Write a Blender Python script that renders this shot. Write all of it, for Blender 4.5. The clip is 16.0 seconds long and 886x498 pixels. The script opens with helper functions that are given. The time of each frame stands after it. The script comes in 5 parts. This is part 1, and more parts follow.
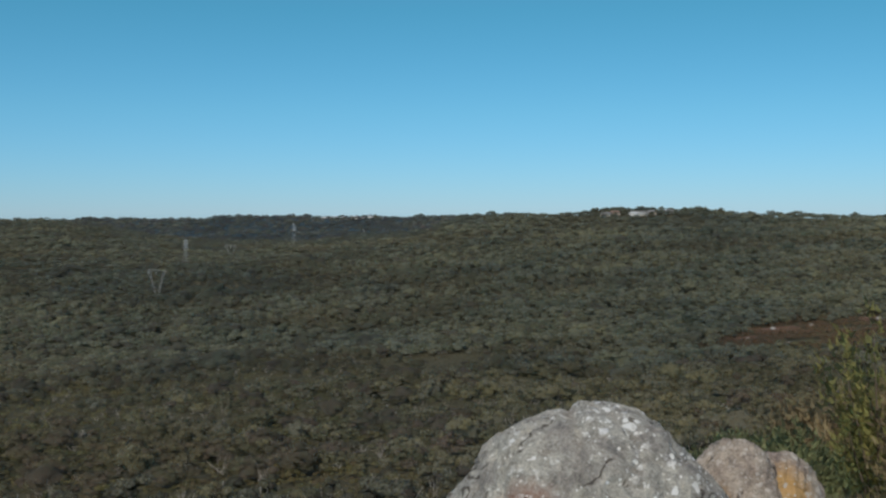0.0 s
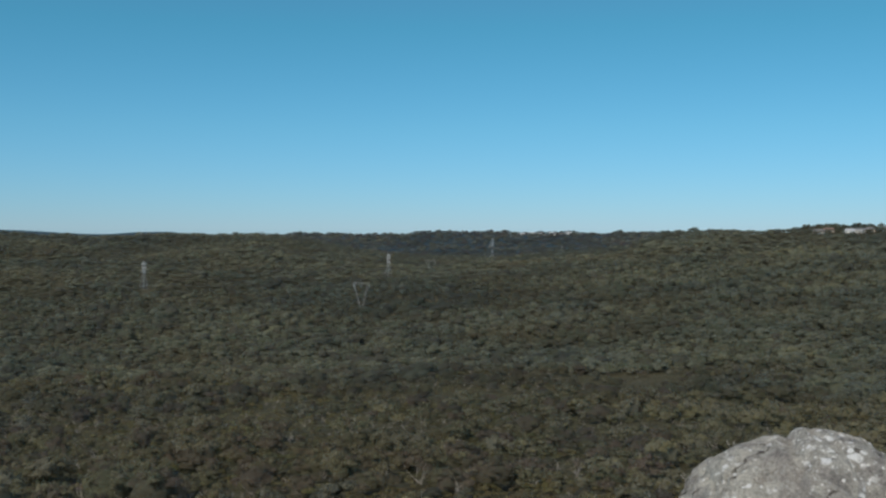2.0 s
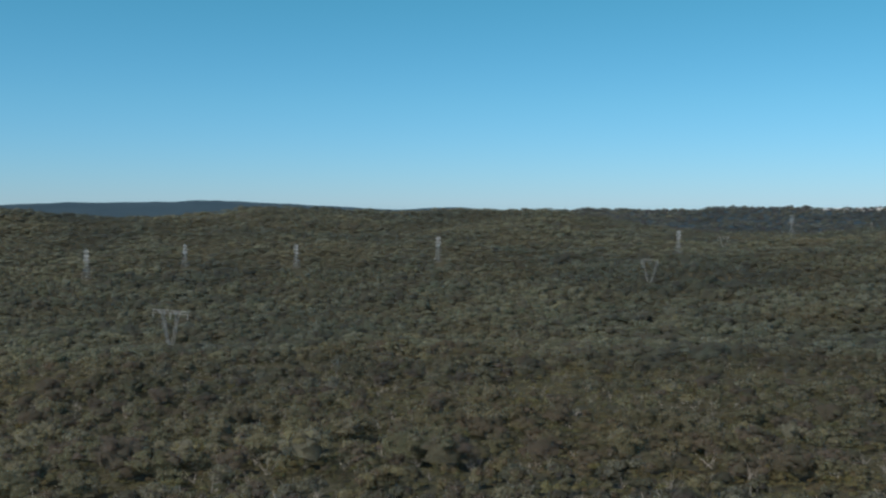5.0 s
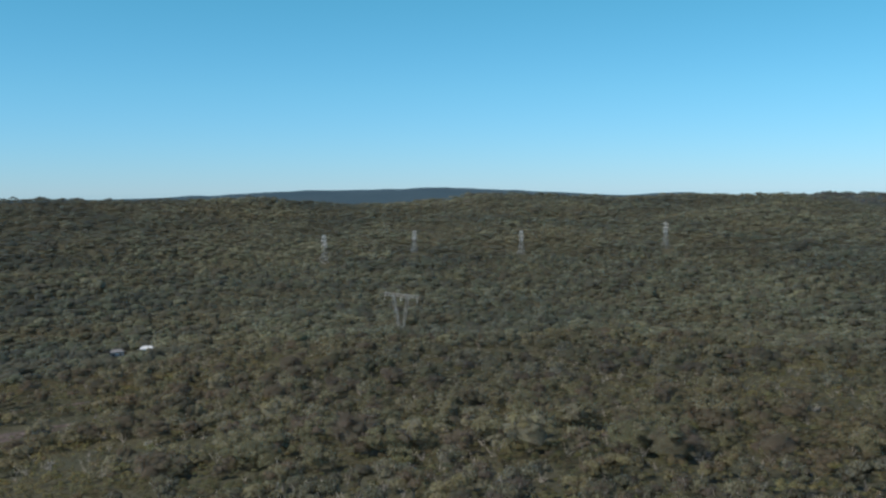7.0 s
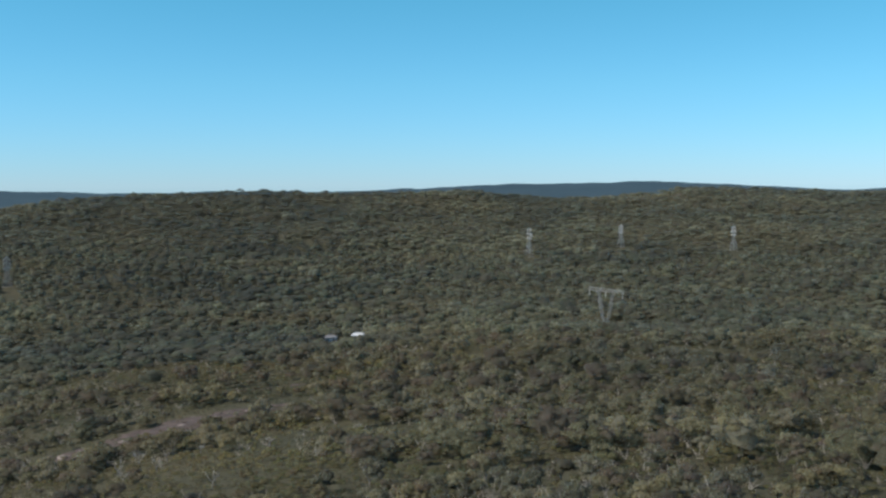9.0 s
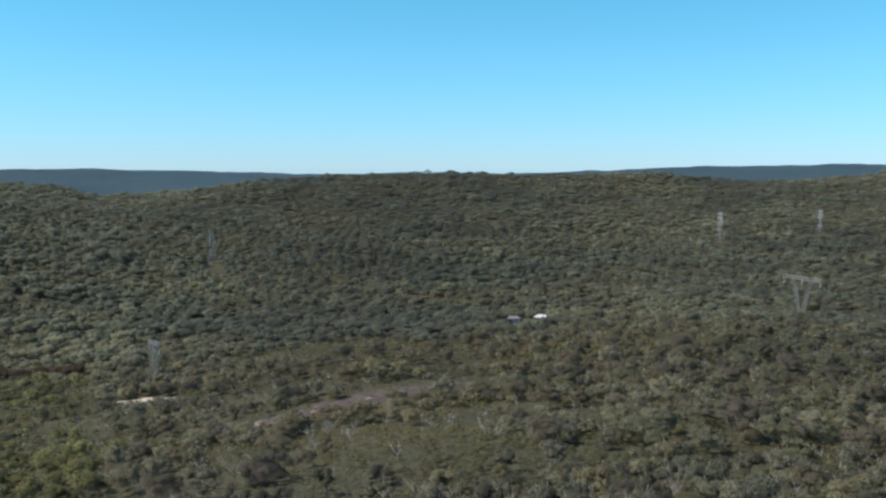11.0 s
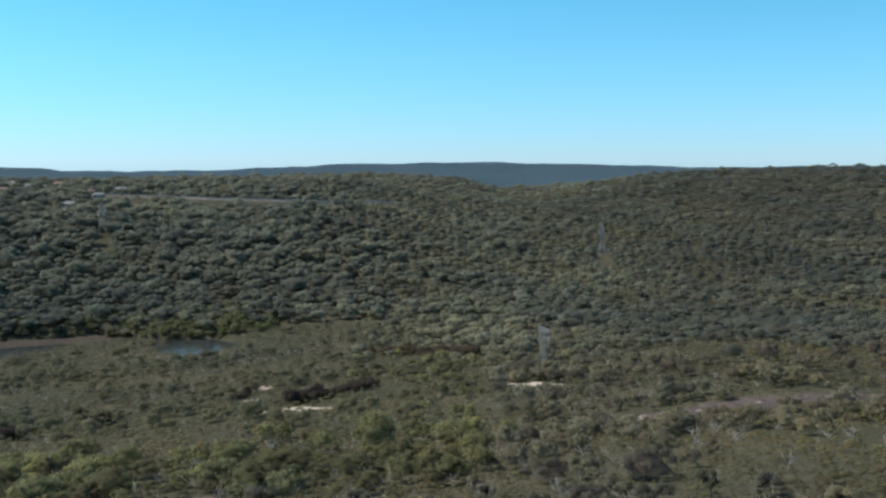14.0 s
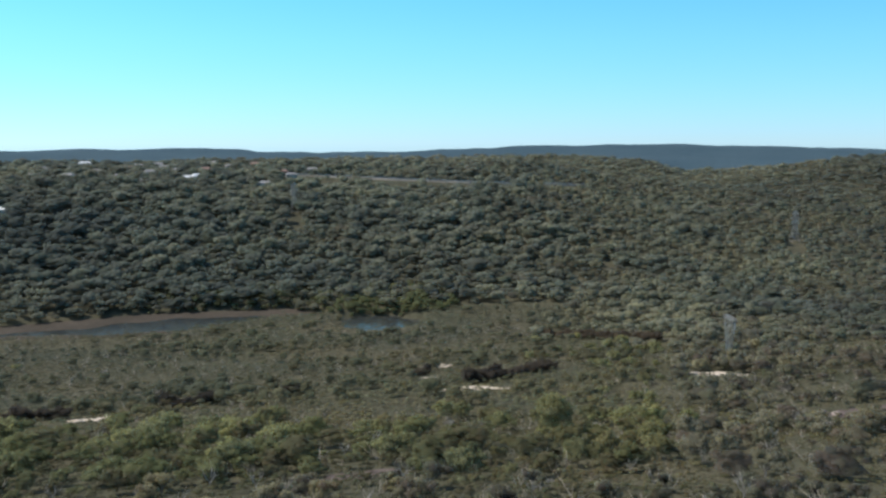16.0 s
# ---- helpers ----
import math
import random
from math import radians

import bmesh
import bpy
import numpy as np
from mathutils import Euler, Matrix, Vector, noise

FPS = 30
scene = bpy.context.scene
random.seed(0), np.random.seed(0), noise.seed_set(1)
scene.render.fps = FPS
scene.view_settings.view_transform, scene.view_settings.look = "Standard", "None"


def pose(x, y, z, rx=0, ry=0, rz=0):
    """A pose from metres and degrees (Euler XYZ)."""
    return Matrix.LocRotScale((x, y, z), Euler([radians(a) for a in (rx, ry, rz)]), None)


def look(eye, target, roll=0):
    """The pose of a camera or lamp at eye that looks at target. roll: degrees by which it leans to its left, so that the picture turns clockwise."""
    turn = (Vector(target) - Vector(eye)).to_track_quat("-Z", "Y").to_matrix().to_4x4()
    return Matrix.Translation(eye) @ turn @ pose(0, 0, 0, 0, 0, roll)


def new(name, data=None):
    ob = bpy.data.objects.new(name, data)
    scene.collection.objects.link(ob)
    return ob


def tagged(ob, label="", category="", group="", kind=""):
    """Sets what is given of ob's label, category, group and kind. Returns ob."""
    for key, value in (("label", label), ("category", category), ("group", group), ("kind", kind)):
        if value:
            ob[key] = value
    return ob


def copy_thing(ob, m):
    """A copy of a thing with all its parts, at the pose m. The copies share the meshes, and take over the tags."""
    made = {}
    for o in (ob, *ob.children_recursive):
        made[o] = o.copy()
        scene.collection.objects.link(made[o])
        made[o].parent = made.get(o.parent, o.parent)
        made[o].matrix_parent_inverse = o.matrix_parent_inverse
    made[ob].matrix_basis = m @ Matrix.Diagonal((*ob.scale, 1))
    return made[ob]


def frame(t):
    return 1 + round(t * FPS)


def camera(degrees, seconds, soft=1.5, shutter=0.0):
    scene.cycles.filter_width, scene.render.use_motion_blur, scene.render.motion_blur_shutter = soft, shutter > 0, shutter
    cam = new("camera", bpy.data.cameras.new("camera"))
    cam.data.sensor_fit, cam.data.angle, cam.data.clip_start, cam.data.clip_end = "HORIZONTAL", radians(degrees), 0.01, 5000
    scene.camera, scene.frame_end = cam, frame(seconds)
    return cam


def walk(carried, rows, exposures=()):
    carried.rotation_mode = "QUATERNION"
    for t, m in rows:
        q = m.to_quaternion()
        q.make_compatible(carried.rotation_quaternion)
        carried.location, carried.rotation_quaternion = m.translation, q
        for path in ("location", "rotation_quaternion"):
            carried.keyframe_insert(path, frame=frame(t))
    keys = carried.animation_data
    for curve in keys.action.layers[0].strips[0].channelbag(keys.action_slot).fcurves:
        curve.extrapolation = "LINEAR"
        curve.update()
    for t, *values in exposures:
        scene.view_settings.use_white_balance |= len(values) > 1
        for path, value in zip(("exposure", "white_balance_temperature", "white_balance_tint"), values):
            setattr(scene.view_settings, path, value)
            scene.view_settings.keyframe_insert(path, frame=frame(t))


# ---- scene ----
FOV = 48.5
EYE_Z = 115.0
ARM = 0.35          # the camera is held this far in front of the turning body

# seconds, yaw to the left, pitch, roll
PATH = [
    (0, -0.00, -2.13, -0.12),
    (0.5, 2.77, -2.07, 0.17),
    (1, 5.64, -1.76, -0.09),
    (1.5, 8.62, -1.41, -0.29),
    (2, 11.49, -1.19, 0.07),
    (2.5, 14.61, -1.39, 0.15),
    (3, 17.91, -1.52, 0.53),
    (3.5, 21.33, -1.48, 0.25),
    (3.7, 22.57, -1.53, 0.13),
    (5.8, 31.61, -2.85, -0.72),
    (6, 32.85, -2.68, -1.02),
    (6.5, 37.51, -3.06, -0.67),
    (7, 41.20, -3.40, -0.45),
    (7.5, 43.82, -3.51, -0.07),
    (8, 47.20, -3.49, 0.04),
    (8.5, 50.24, -3.49, 0.07),
    (9, 53.12, -3.71, -0.25),
    (11.3, 65.37, -4.77, 0.14),
    (11.5, 66.44, -4.76, 0.26),
    (12, 70.32, -4.80, 0.45),
    (12.5, 74.59, -4.79, 0.38),
    (13, 79.03, -4.71, 0.35),
    (13.5, 82.86, -4.84, 0.11),
    (14, 86.32, -5.10, -0.13),
    (14.5, 89.34, -5.44, -0.01),
    (15, 91.62, -5.68, -0.08),
    (15.5, 94.11, -5.89, -0.22),
    (16, 96.86, -6.14, -0.05),
]


def held(yaw, pitch, roll):
    a = radians(yaw)
    return pose(-ARM * math.sin(a), ARM * math.cos(a), EYE_Z, 0, 0, yaw) @ pose(0, 0, 0, 90 + pitch) @ pose(0, 0, 0, 0, 0, roll)


cam = camera(FOV, 16.0, soft=2.5)
walk(cam, [(t, held(y, p, r)) for t, y, p, r in PATH],
     exposures=[(0, -0.42), (3.5, -0.40), (6, -0.08), (9, 0.18), (12, 0.41), (14, 0.38), (16, 0.50)])

# ---- light ----
SUN_AZ, SUN_EL = 162.0, 48.0      # degrees to the left of the first heading, degrees up
world = bpy.data.worlds.new("sky")
scene.world = world
world.use_nodes = True
wn = world.node_tree.nodes
sky = wn.new("ShaderNodeTexSky")
sky.sky_type = "NISHITA"
sky.sun_disc = False
sky.sun_elevation = radians(SUN_EL)
sky.sun_rotation = radians(-SUN_AZ)
sky.altitude = 120
sky.air_density, sky.dust_density, sky.ozone_density = 1.0, 0.0, 3.0
wn["Background"].inputs["Strength"].default_value = 0.115
coord = wn.new("ShaderNodeTexCoord")
height = wn.new("ShaderNodeSeparateXYZ")
tint = wn.new("ShaderNodeValToRGB")      # the deep cyan-blue of a clear dry sky, paler towards the horizon
tint.color_ramp.elements[0].position, tint.color_ramp.elements[0].color = 0.0, (0.42, 0.69, 1.16, 1)
tint.color_ramp.elements[1].position, tint.color_ramp.elements[1].color = 0.20, (0.36, 0.94, 1.00, 1)
low = tint.color_ramp.elements.new(0.10)
low.color = (0.41, 0.85, 1.06, 1)
high = tint.color_ramp.elements.new(0.6)
high.color = (0.95, 1.0, 1.0, 1)
clear = wn.new("ShaderNodeMix")
clear.data_type, clear.blend_type = "RGBA", "MULTIPLY"
clear.inputs["Factor"].default_value = 1.0
world.node_tree.links.new(coord.outputs["Generated"], height.inputs[0])
world.node_tree.links.new(height.outputs["Z"], tint.inputs[0])
world.node_tree.links.new(tint.outputs[0], clear.inputs["B"])
world.node_tree.links.new(sky.outputs[0], clear.inputs["A"])
world.node_tree.links.new(clear.outputs["Result"], wn["Background"].inputs["Color"])

sun = new("sun", bpy.data.lights.new("sun", "SUN"))
sun.data.energy = 4.1
sun.data.angle = radians(0.5)
sun.data.color = (1.0, 0.93, 0.82)
sa, se = radians(SUN_AZ), radians(SUN_EL)
sun.matrix_world = look((-math.sin(sa) * math.cos(se) * 100, math.cos(sa) * math.cos(se) * 100, math.sin(se) * 100 + 115), (0, 0, 115))


# ---- materials ----
def material(name, rough=0.8, spec=0.2, metal=0.0):
    m = bpy.data.materials.new(name)
    m.use_nodes = True
    n, l = m.node_tree.nodes, m.node_tree.links
    b = n["Principled BSDF"]
    b.inputs["Roughness"].default_value = rough
    b.inputs["Specular IOR Level"].default_value = spec
    b.inputs["Metallic"].default_value = metal
    return m, n, l, b


def ramp(n, stops):
    r = n.new("ShaderNodeValToRGB")
    e = r.color_ramp.elements
    while len(e) < len(stops):
        e.new(0.5)
    for k, (p, c) in zip(e, stops):
        k.position, k.color = p, (*c, 1)
    return r


def noise_tex(n, l, scale, detail=4, rough=0.55, coord="Object"):
    c = n.new("ShaderNodeTexCoord")
    t = n.new("ShaderNodeTexNoise")
    t.inputs["Scale"].default_value, t.inputs["Detail"].default_value, t.inputs["Roughness"].default_value = scale, detail, rough
    l.new(c.outputs[coord], t.inputs["Vector"])
    return t


def mixed(n, l, fac, a, b, mode="MIX"):
    x = n.new("ShaderNodeMix")
    x.data_type, x.blend_type = "RGBA", mode
    for sock, v in ((x.inputs["Factor"], fac), (x.inputs["A"], a), (x.inputs["B"], b)):
        if isinstance(v, (int, float)):
            sock.default_value = v
        elif isinstance(v, tuple):
            sock.default_value = (*v, 1)
        else:
            l.new(v, sock)
    return x.outputs["Result"]


def bump(n, l, b, height, strength, distance):
    k = n.new("ShaderNodeBump")
    k.inputs["Strength"].default_value, k.inputs["Distance"].default_value = strength, distance
    l.new(height, k.inputs["Height"])
    l.new(k.outputs[0], b.inputs["Normal"])


def two_tone(name, a, b_, scale, rough=0.8, spec=0.2, metal=0.0, fine=None, bump_s=0.3, bump_d=0.02, coord="Object"):
    """A surface that wanders between two colours, with a finer grain and relief."""
    m, n, l, b = material(name, rough, spec, metal)
    t = noise_tex(n, l, scale, 5, coord=coord)
    f = noise_tex(n, l, fine or scale * 9, 4, 0.65, coord=coord)
    r = ramp(n, [(0.32, a), (0.68, b_)])
    l.new(t.outputs["Fac"], r.inputs[0])
    g = ramp(n, [(0.25, (0.72, 0.72, 0.72)), (0.75, (1.2, 1.2, 1.2))])
    l.new(f.outputs["Fac"], g.inputs[0])
    l.new(mixed(n, l, 1.0, r.outputs[0], g.outputs[0], "MULTIPLY"), b.inputs["Base Color"])
    bump(n, l, b, f.outputs["Fac"], bump_s, bump_d)
    return m


def foliage(name, stops, patch=0.012, patch_col=(0.150, 0.120, 0.070), patch_amt=0.45, leaf=3.0, coord="Object", by_object=False):
    """Leaves: a tint for each clump, larger drifts of another tint, fine leaf grain."""
    m, n, l, b = material(name, 0.85, 0.12)
    g = n.new("ShaderNodeAttribute")
    g.attribute_name = "tint"          # one value for each crown or clump
    r = ramp(n, stops)
    l.new(g.outputs["Fac"], r.inputs[0])
    t = noise_tex(n, l, patch, 3, coord=coord)
    q = ramp(n, [(0.45, (0, 0, 0)), (0.72, (patch_amt,) * 3)])
    l.new(t.outputs["Fac"], q.inputs[0])
    c = mixed(n, l, q.outputs[0], r.outputs[0], patch_col)
    if patch_amt:
        t2 = noise_tex(n, l, patch * 0.35, 4, 0.6, coord=coord)
        q2 = ramp(n, [(0.36, (0.72, 0.76, 0.80)), (0.64, (1.25, 1.18, 1.05))])
        l.new(t2.outputs["Fac"], q2.inputs[0])
        c = mixed(n, l, 1.0, c, q2.outputs[0], "MULTIPLY")
    f = noise_tex(n, l, leaf, 3, 0.7, coord=coord)
    h = ramp(n, [(0.3, (0.68, 0.68, 0.68)), (0.7, (1.3, 1.3, 1.26))])
    l.new(f.outputs["Fac"], h.inputs[0])
    col = mixed(n, l, 1.0, c, h.outputs[0], "MULTIPLY")
    if by_object:
        o = n.new("ShaderNodeObjectInfo")
        v = ramp(n, [(0.0, (0.70, 0.74, 0.72)), (0.5, (1.0, 1.0, 1.0)), (1.0, (1.35, 1.25, 1.0))])
        l.new(o.outputs["Random"], v.inputs[0])
        col = mixed(n, l, 1.0, col, v.outputs[0], "MULTIPLY")
    l.new(col, b.inputs["Base Color"])
    bump(n, l, b, f.outputs["Fac"], 0.35, 0.25)
    thin = n.new("ShaderNodeBsdfTranslucent")
    l.new(col, thin.inputs["Color"])
    both = n.new("ShaderNodeMixShader")
    both.inputs[0].default_value = 0.52
    l.new(b.outputs[0], both.inputs[1])
    l.new(thin.outputs[0], both.inputs[2])
    gaps = n.new("ShaderNodeBsdfTransparent")      # the sky and light that pass between the leaves
    airy = n.new("ShaderNodeMixShader")
    airy.inputs[0].default_value = 0.34
    l.new(both.outputs[0], airy.inputs[1])
    l.new(gaps.outputs[0], airy.inputs[2])
    l.new(airy.outputs[0], n["Material Output"].inputs["Surface"])
    return m


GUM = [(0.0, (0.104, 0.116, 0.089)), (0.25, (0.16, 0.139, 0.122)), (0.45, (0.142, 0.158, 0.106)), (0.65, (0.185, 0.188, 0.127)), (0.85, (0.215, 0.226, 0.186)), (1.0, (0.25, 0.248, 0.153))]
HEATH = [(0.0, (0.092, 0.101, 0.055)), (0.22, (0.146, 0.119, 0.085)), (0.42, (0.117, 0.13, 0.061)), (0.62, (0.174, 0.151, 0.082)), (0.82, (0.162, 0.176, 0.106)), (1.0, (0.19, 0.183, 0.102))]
# gum tones shifted towards blue: distance haze put into the leaf colour
HAZED_WOOD = [(0.0, (0.101, 0.116, 0.1)), (0.25, (0.145, 0.143, 0.124)), (0.45, (0.138, 0.161, 0.12)), (0.65, (0.176, 0.19, 0.145)), (0.85, (0.206, 0.227, 0.193)), (1.0, (0.237, 0.247, 0.174))]
MALLEE = [(p, (c[0] * 1.00, c[1] * 0.97, c[2] * 1.00)) for p, c in GUM]
mat_gum = foliage("gum_leaves", MALLEE, leaf=1.3)
# green leaves pushed towards blue to imitate the haze across the creek
mat_hazed_bank = foliage("hazed_creek_bank_leaves", [(0.0, (0.100, 0.122, 0.110)), (0.3, (0.136, 0.150, 0.134)), (0.55, (0.144, 0.172, 0.138)), (0.8, (0.188, 0.212, 0.186)), (1.0, (0.218, 0.238, 0.178))], leaf=1.0, patch_amt=0.2)
mat_green_gum = foliage("green_gum_leaves", [(p, (c[0] * 1.04, c[1] * 1.07, c[2] * 0.76)) for p, c in GUM], leaf=1.3)
mat_hazed_wood = foliage("hazed_woodland_leaves", HAZED_WOOD, leaf=1.0)
mat_heath = foliage("heath_leaves", HEATH, leaf=2.0, patch=0.02)
# the flats' own olive green, with some blue mixed in as haze
mat_marsh = foliage("marsh_leaves", [(0, (0.094, 0.108, 0.074)), (0.5, (0.128, 0.142, 0.096)), (1, (0.166, 0.170, 0.118))], leaf=1.6, patch=0.02)
mat_dry = foliage("dry_heath_leaves", [(0, (0.14, 0.115, 0.07)), (0.35, (0.19, 0.125, 0.088)), (0.6, (0.165, 0.13, 0.085)), (0.8, (0.235, 0.15, 0.105)), (1, (0.21, 0.15, 0.10))], leaf=2.0, patch=0.03)
mat_thicket = foliage("dark_thicket_leaves", [(0, (0.050, 0.046, 0.040)), (1, (0.095, 0.080, 0.066))], patch_amt=0.1)
mat_low = foliage("low_heath_leaves", [(p, tuple(k * 1.55 for k in c)) for p, c in HEATH], leaf=9.0, patch=0.1)
# gum tones with red and green cut: the ranges' haze painted in
mat_hazed_range = foliage("hazed_range_leaves", [(p, (c[0] * 0.78, c[1] * 0.84, c[2] * 1.06)) for p, c in GUM], leaf=0.6, patch_amt=0.2)
mat_mangrove = foliage("mangrove_leaves", [(0, (0.098, 0.118, 0.060)), (1, (0.150, 0.165, 0.085))], patch_amt=0.1)
mat_grass = two_tone("rough_grass", (0.07, 0.085, 0.03), (0.11, 0.12, 0.045), 0.05, 0.9, 0.1, fine=0.5)
mat_ground = two_tone("scrub_soil", (0.056, 0.057, 0.038), (0.088, 0.080, 0.052), 0.02, 0.95, 0.05, fine=0.35, bump_s=0.6, bump_d=0.5)
mat_sand = two_tone("pale_sand", (0.40, 0.33, 0.26), (0.56, 0.49, 0.41), 0.2, 0.95, 0.05, fine=1.5)
mat_slab = two_tone("pink_sandstone", (0.060, 0.047, 0.042), (0.130, 0.102, 0.089), 0.30, 0.9, 0.1, fine=0.9, bump_s=0.6, bump_d=0.3)
mat_red_soil = two_tone("reddish_soil", (0.105, 0.066, 0.048), (0.165, 0.105, 0.078), 0.08, 0.95, 0.05, fine=0.6, bump_s=0.6, bump_d=0.3)
mat_steel = two_tone("galvanised_steel", (0.42, 0.44, 0.45), (0.58, 0.60, 0.60), 0.3, 0.5, 0.4, 0.3)
mat_dull_steel = two_tone("weathered_steel", (0.24, 0.24, 0.235), (0.36, 0.36, 0.35), 0.3, 0.6, 0.3, 0.2)
mat_mid_steel = two_tone("greyed_steel", (0.30, 0.30, 0.29), (0.42, 0.42, 0.40), 0.3, 0.6, 0.3, 0.1)
mat_twig = two_tone("brown_twig", (0.07, 0.055, 0.04), (0.14, 0.11, 0.085), 3, 0.9, 0.1, fine=20)
mat_body_steel = two_tone("lattice_steel", (0.32, 0.335, 0.34), (0.44, 0.455, 0.455), 0.3, 0.55, 0.35, 0.2)
mat_white_steel = two_tone("whitened_steel", (0.6, 0.61, 0.61), (0.75, 0.75, 0.74), 0.3, 0.55, 0.3)
mat_porcelain = two_tone("pale_porcelain", (0.7, 0.7, 0.68), (0.82, 0.82, 0.8), 1.0, 0.3, 0.5)
mat_bark = two_tone("pale_bark", (0.17, 0.155, 0.135), (0.34, 0.32, 0.285), 0.8, 0.85, 0.1, fine=6)
# aerial haze over the ranges is put into a blue base and a faint glow
mat_hazed_far = two_tone("hazed_distant_forest", (0.024, 0.040, 0.050), (0.036, 0.054, 0.064), 0.004, 0.95, 0.02, fine=0.05, bump_s=1.0, bump_d=8.0)
_b = mat_hazed_far.node_tree.nodes["Principled BSDF"]
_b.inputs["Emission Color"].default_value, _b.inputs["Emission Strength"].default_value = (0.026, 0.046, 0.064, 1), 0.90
mat_mud = two_tone("tidal_mud", (0.048, 0.041, 0.032), (0.076, 0.063, 0.050), 0.03, 0.95, 0.05, fine=0.4)

# ---- land ----
# Bearings are degrees to the left of the first heading, distances in metres from the lookout, heights in metres above the creek.
RADII = (0, 12, 60, 150, 300, 480, 600, 720, 950, 1250)
SLOPES = {
    -40: (113, 112, 103, 84, 70, 64, 63, 64, 75, 92),
    -25: (113, 111.3, 101, 80, 60, 50, 50, 52, 66, 88),
    -10: (113, 110, 93, 73, 52, 36, 33, 34, 50, 78),
    5: (113, 108, 90, 70, 50, 34, 28, 18, 30, 56),
    20: (113, 108, 88, 69, 49, 34, 25, 9, 17, 36),
    35: (113, 108, 88, 68, 49, 35, 25, 8, 4, 22),
    50: (113, 108, 87, 66, 46, 32, 23, 6, 4, 17),
    65: (113, 107, 86, 62, 40, 26, 14, 5, 7, 30),
    80: (113, 107, 85, 59, 32, 14, 8, 5, 20, 46),
    95: (113, 107, 85, 57, 28, 9, 3, 6, 50, 84),
    110: (113, 107, 85, 57, 28, 9, 3, 8, 58, 88),
    128: (113, 107, 85, 58, 30, 11, 3, 8, 60, 88),
}
# crest of the near ridge: bearing and elevation as seen from the lookout
CREST_AT = (-40, -25, -16.5, -15, -9.6, -8, -4.5, -1, 1.2, 4.5, 8, 12, 16, 19, 22, 27, 31, 34, 37, 39, 41.5, 46, 52, 59, 65, 70, 73, 76, 80, 83, 85.5, 91.5, 100, 111, 121, 130)
CREST_EL = (-.2, -.2, -.02, .15, .22, .18, .06, -.12, -.9, -1.3, -1.55, -1.5, -1.2, -.65, -.25, -.15, -.25, -.1, 0, 0, -.4, -.65, -.33, -.36, -.22, -.3, -.5, -.85, -1.33, -1.5, -.95, -.5, -.75, -.9, -1.3, -1.3)
CREST_R_AT = (-40, -10, 0, 10, 20, 35, 50, 65, 80, 95, 110, 130)
CREST_R = (1550, 1600, 1800, 2300, 2200, 2100, 2000, 1800, 1650, 1550, 1500, 1500)
# the far ranges
FAR_AT = (-40, 0, 3, 7.3, 10.5, 12.1, 13.7, 16, 19, 21, 25, 27, 31, 36.7, 39, 42, 45.6, 49, 55, 58, 65, 72, 76, 80.6, 84.5, 91.6, 99, 103, 107.5, 108.2, 115, 122, 130)
FAR_EL = (-.4, -.2, -.22, -.17, -.16, -.06, -.27, -.33, -.28, -.4, -.3, -.12, -.25, .08, .17, .3, .22, .14, -.05, -.27, -.24, -.26, -.13, .02, .06, -.05, -.36, -.43, -.36, -.22, -.2, -.25, -.28)
FAR_R = 4300.0
# the hillside road: bearing, distance and height
ROAD_AT, ROAD_R, ROAD_Z = (88.0, 90.5, 95.3, 99.9, 104.6, 106), (1190, 1157, 1117, 1122, 1150, 1156), (65.2, 68.2, 72.0, 75.6, 79.3, 80.4)

AZ = np.concatenate([np.arange(-180, -45, 3.0), np.arange(-45, 140, 0.5), np.linspace(140, 180, 15)])
RR = np.concatenate([np.arange(0, 60, 4.0), np.geomspace(60, 4950, 190)])


def smooth_interp(x, xp, fp):
    """Interpolation with flat tangents eased by half, so that ridges stay soft."""
    i = np.clip(np.searchsorted(xp, x) - 1, 0, len(xp) - 2)
    xp, fp = np.asarray(xp, float), np.asarray(fp, float)
    u = np.clip((x - xp[i]) / (xp[i + 1] - xp[i]), 0, 1)
    u = 0.5 * u + 0.5 * u * u * (3 - 2 * u)
    return fp[i] + (fp[i + 1] - fp[i]) * u


def value_noise(x, y, seed=0):
    """Smooth noise between -1 and 1 over the plan."""
    xi, yi = np.floor(x).astype(np.int64), np.floor(y).astype(np.int64)
    u, v = x - xi, y - yi
    u, v = u * u * (3 - 2 * u), v * v * (3 - 2 * v)

    def h(a, b):
        k = (a * 374761393 + b * 668265263 + seed * 1442695041) & 0x7FFFFFFF
        k = ((k ^ (k >> 13)) * 1274126177) & 0x7FFFFFFF
        return (k ^ (k >> 16)) / 0x3FFFFFFF - 1.0
    return (h(xi, yi) * (1 - u) + h(xi + 1, yi) * u) * (1 - v) + (h(xi, yi + 1) * (1 - u) + h(xi + 1, yi + 1) * u) * v


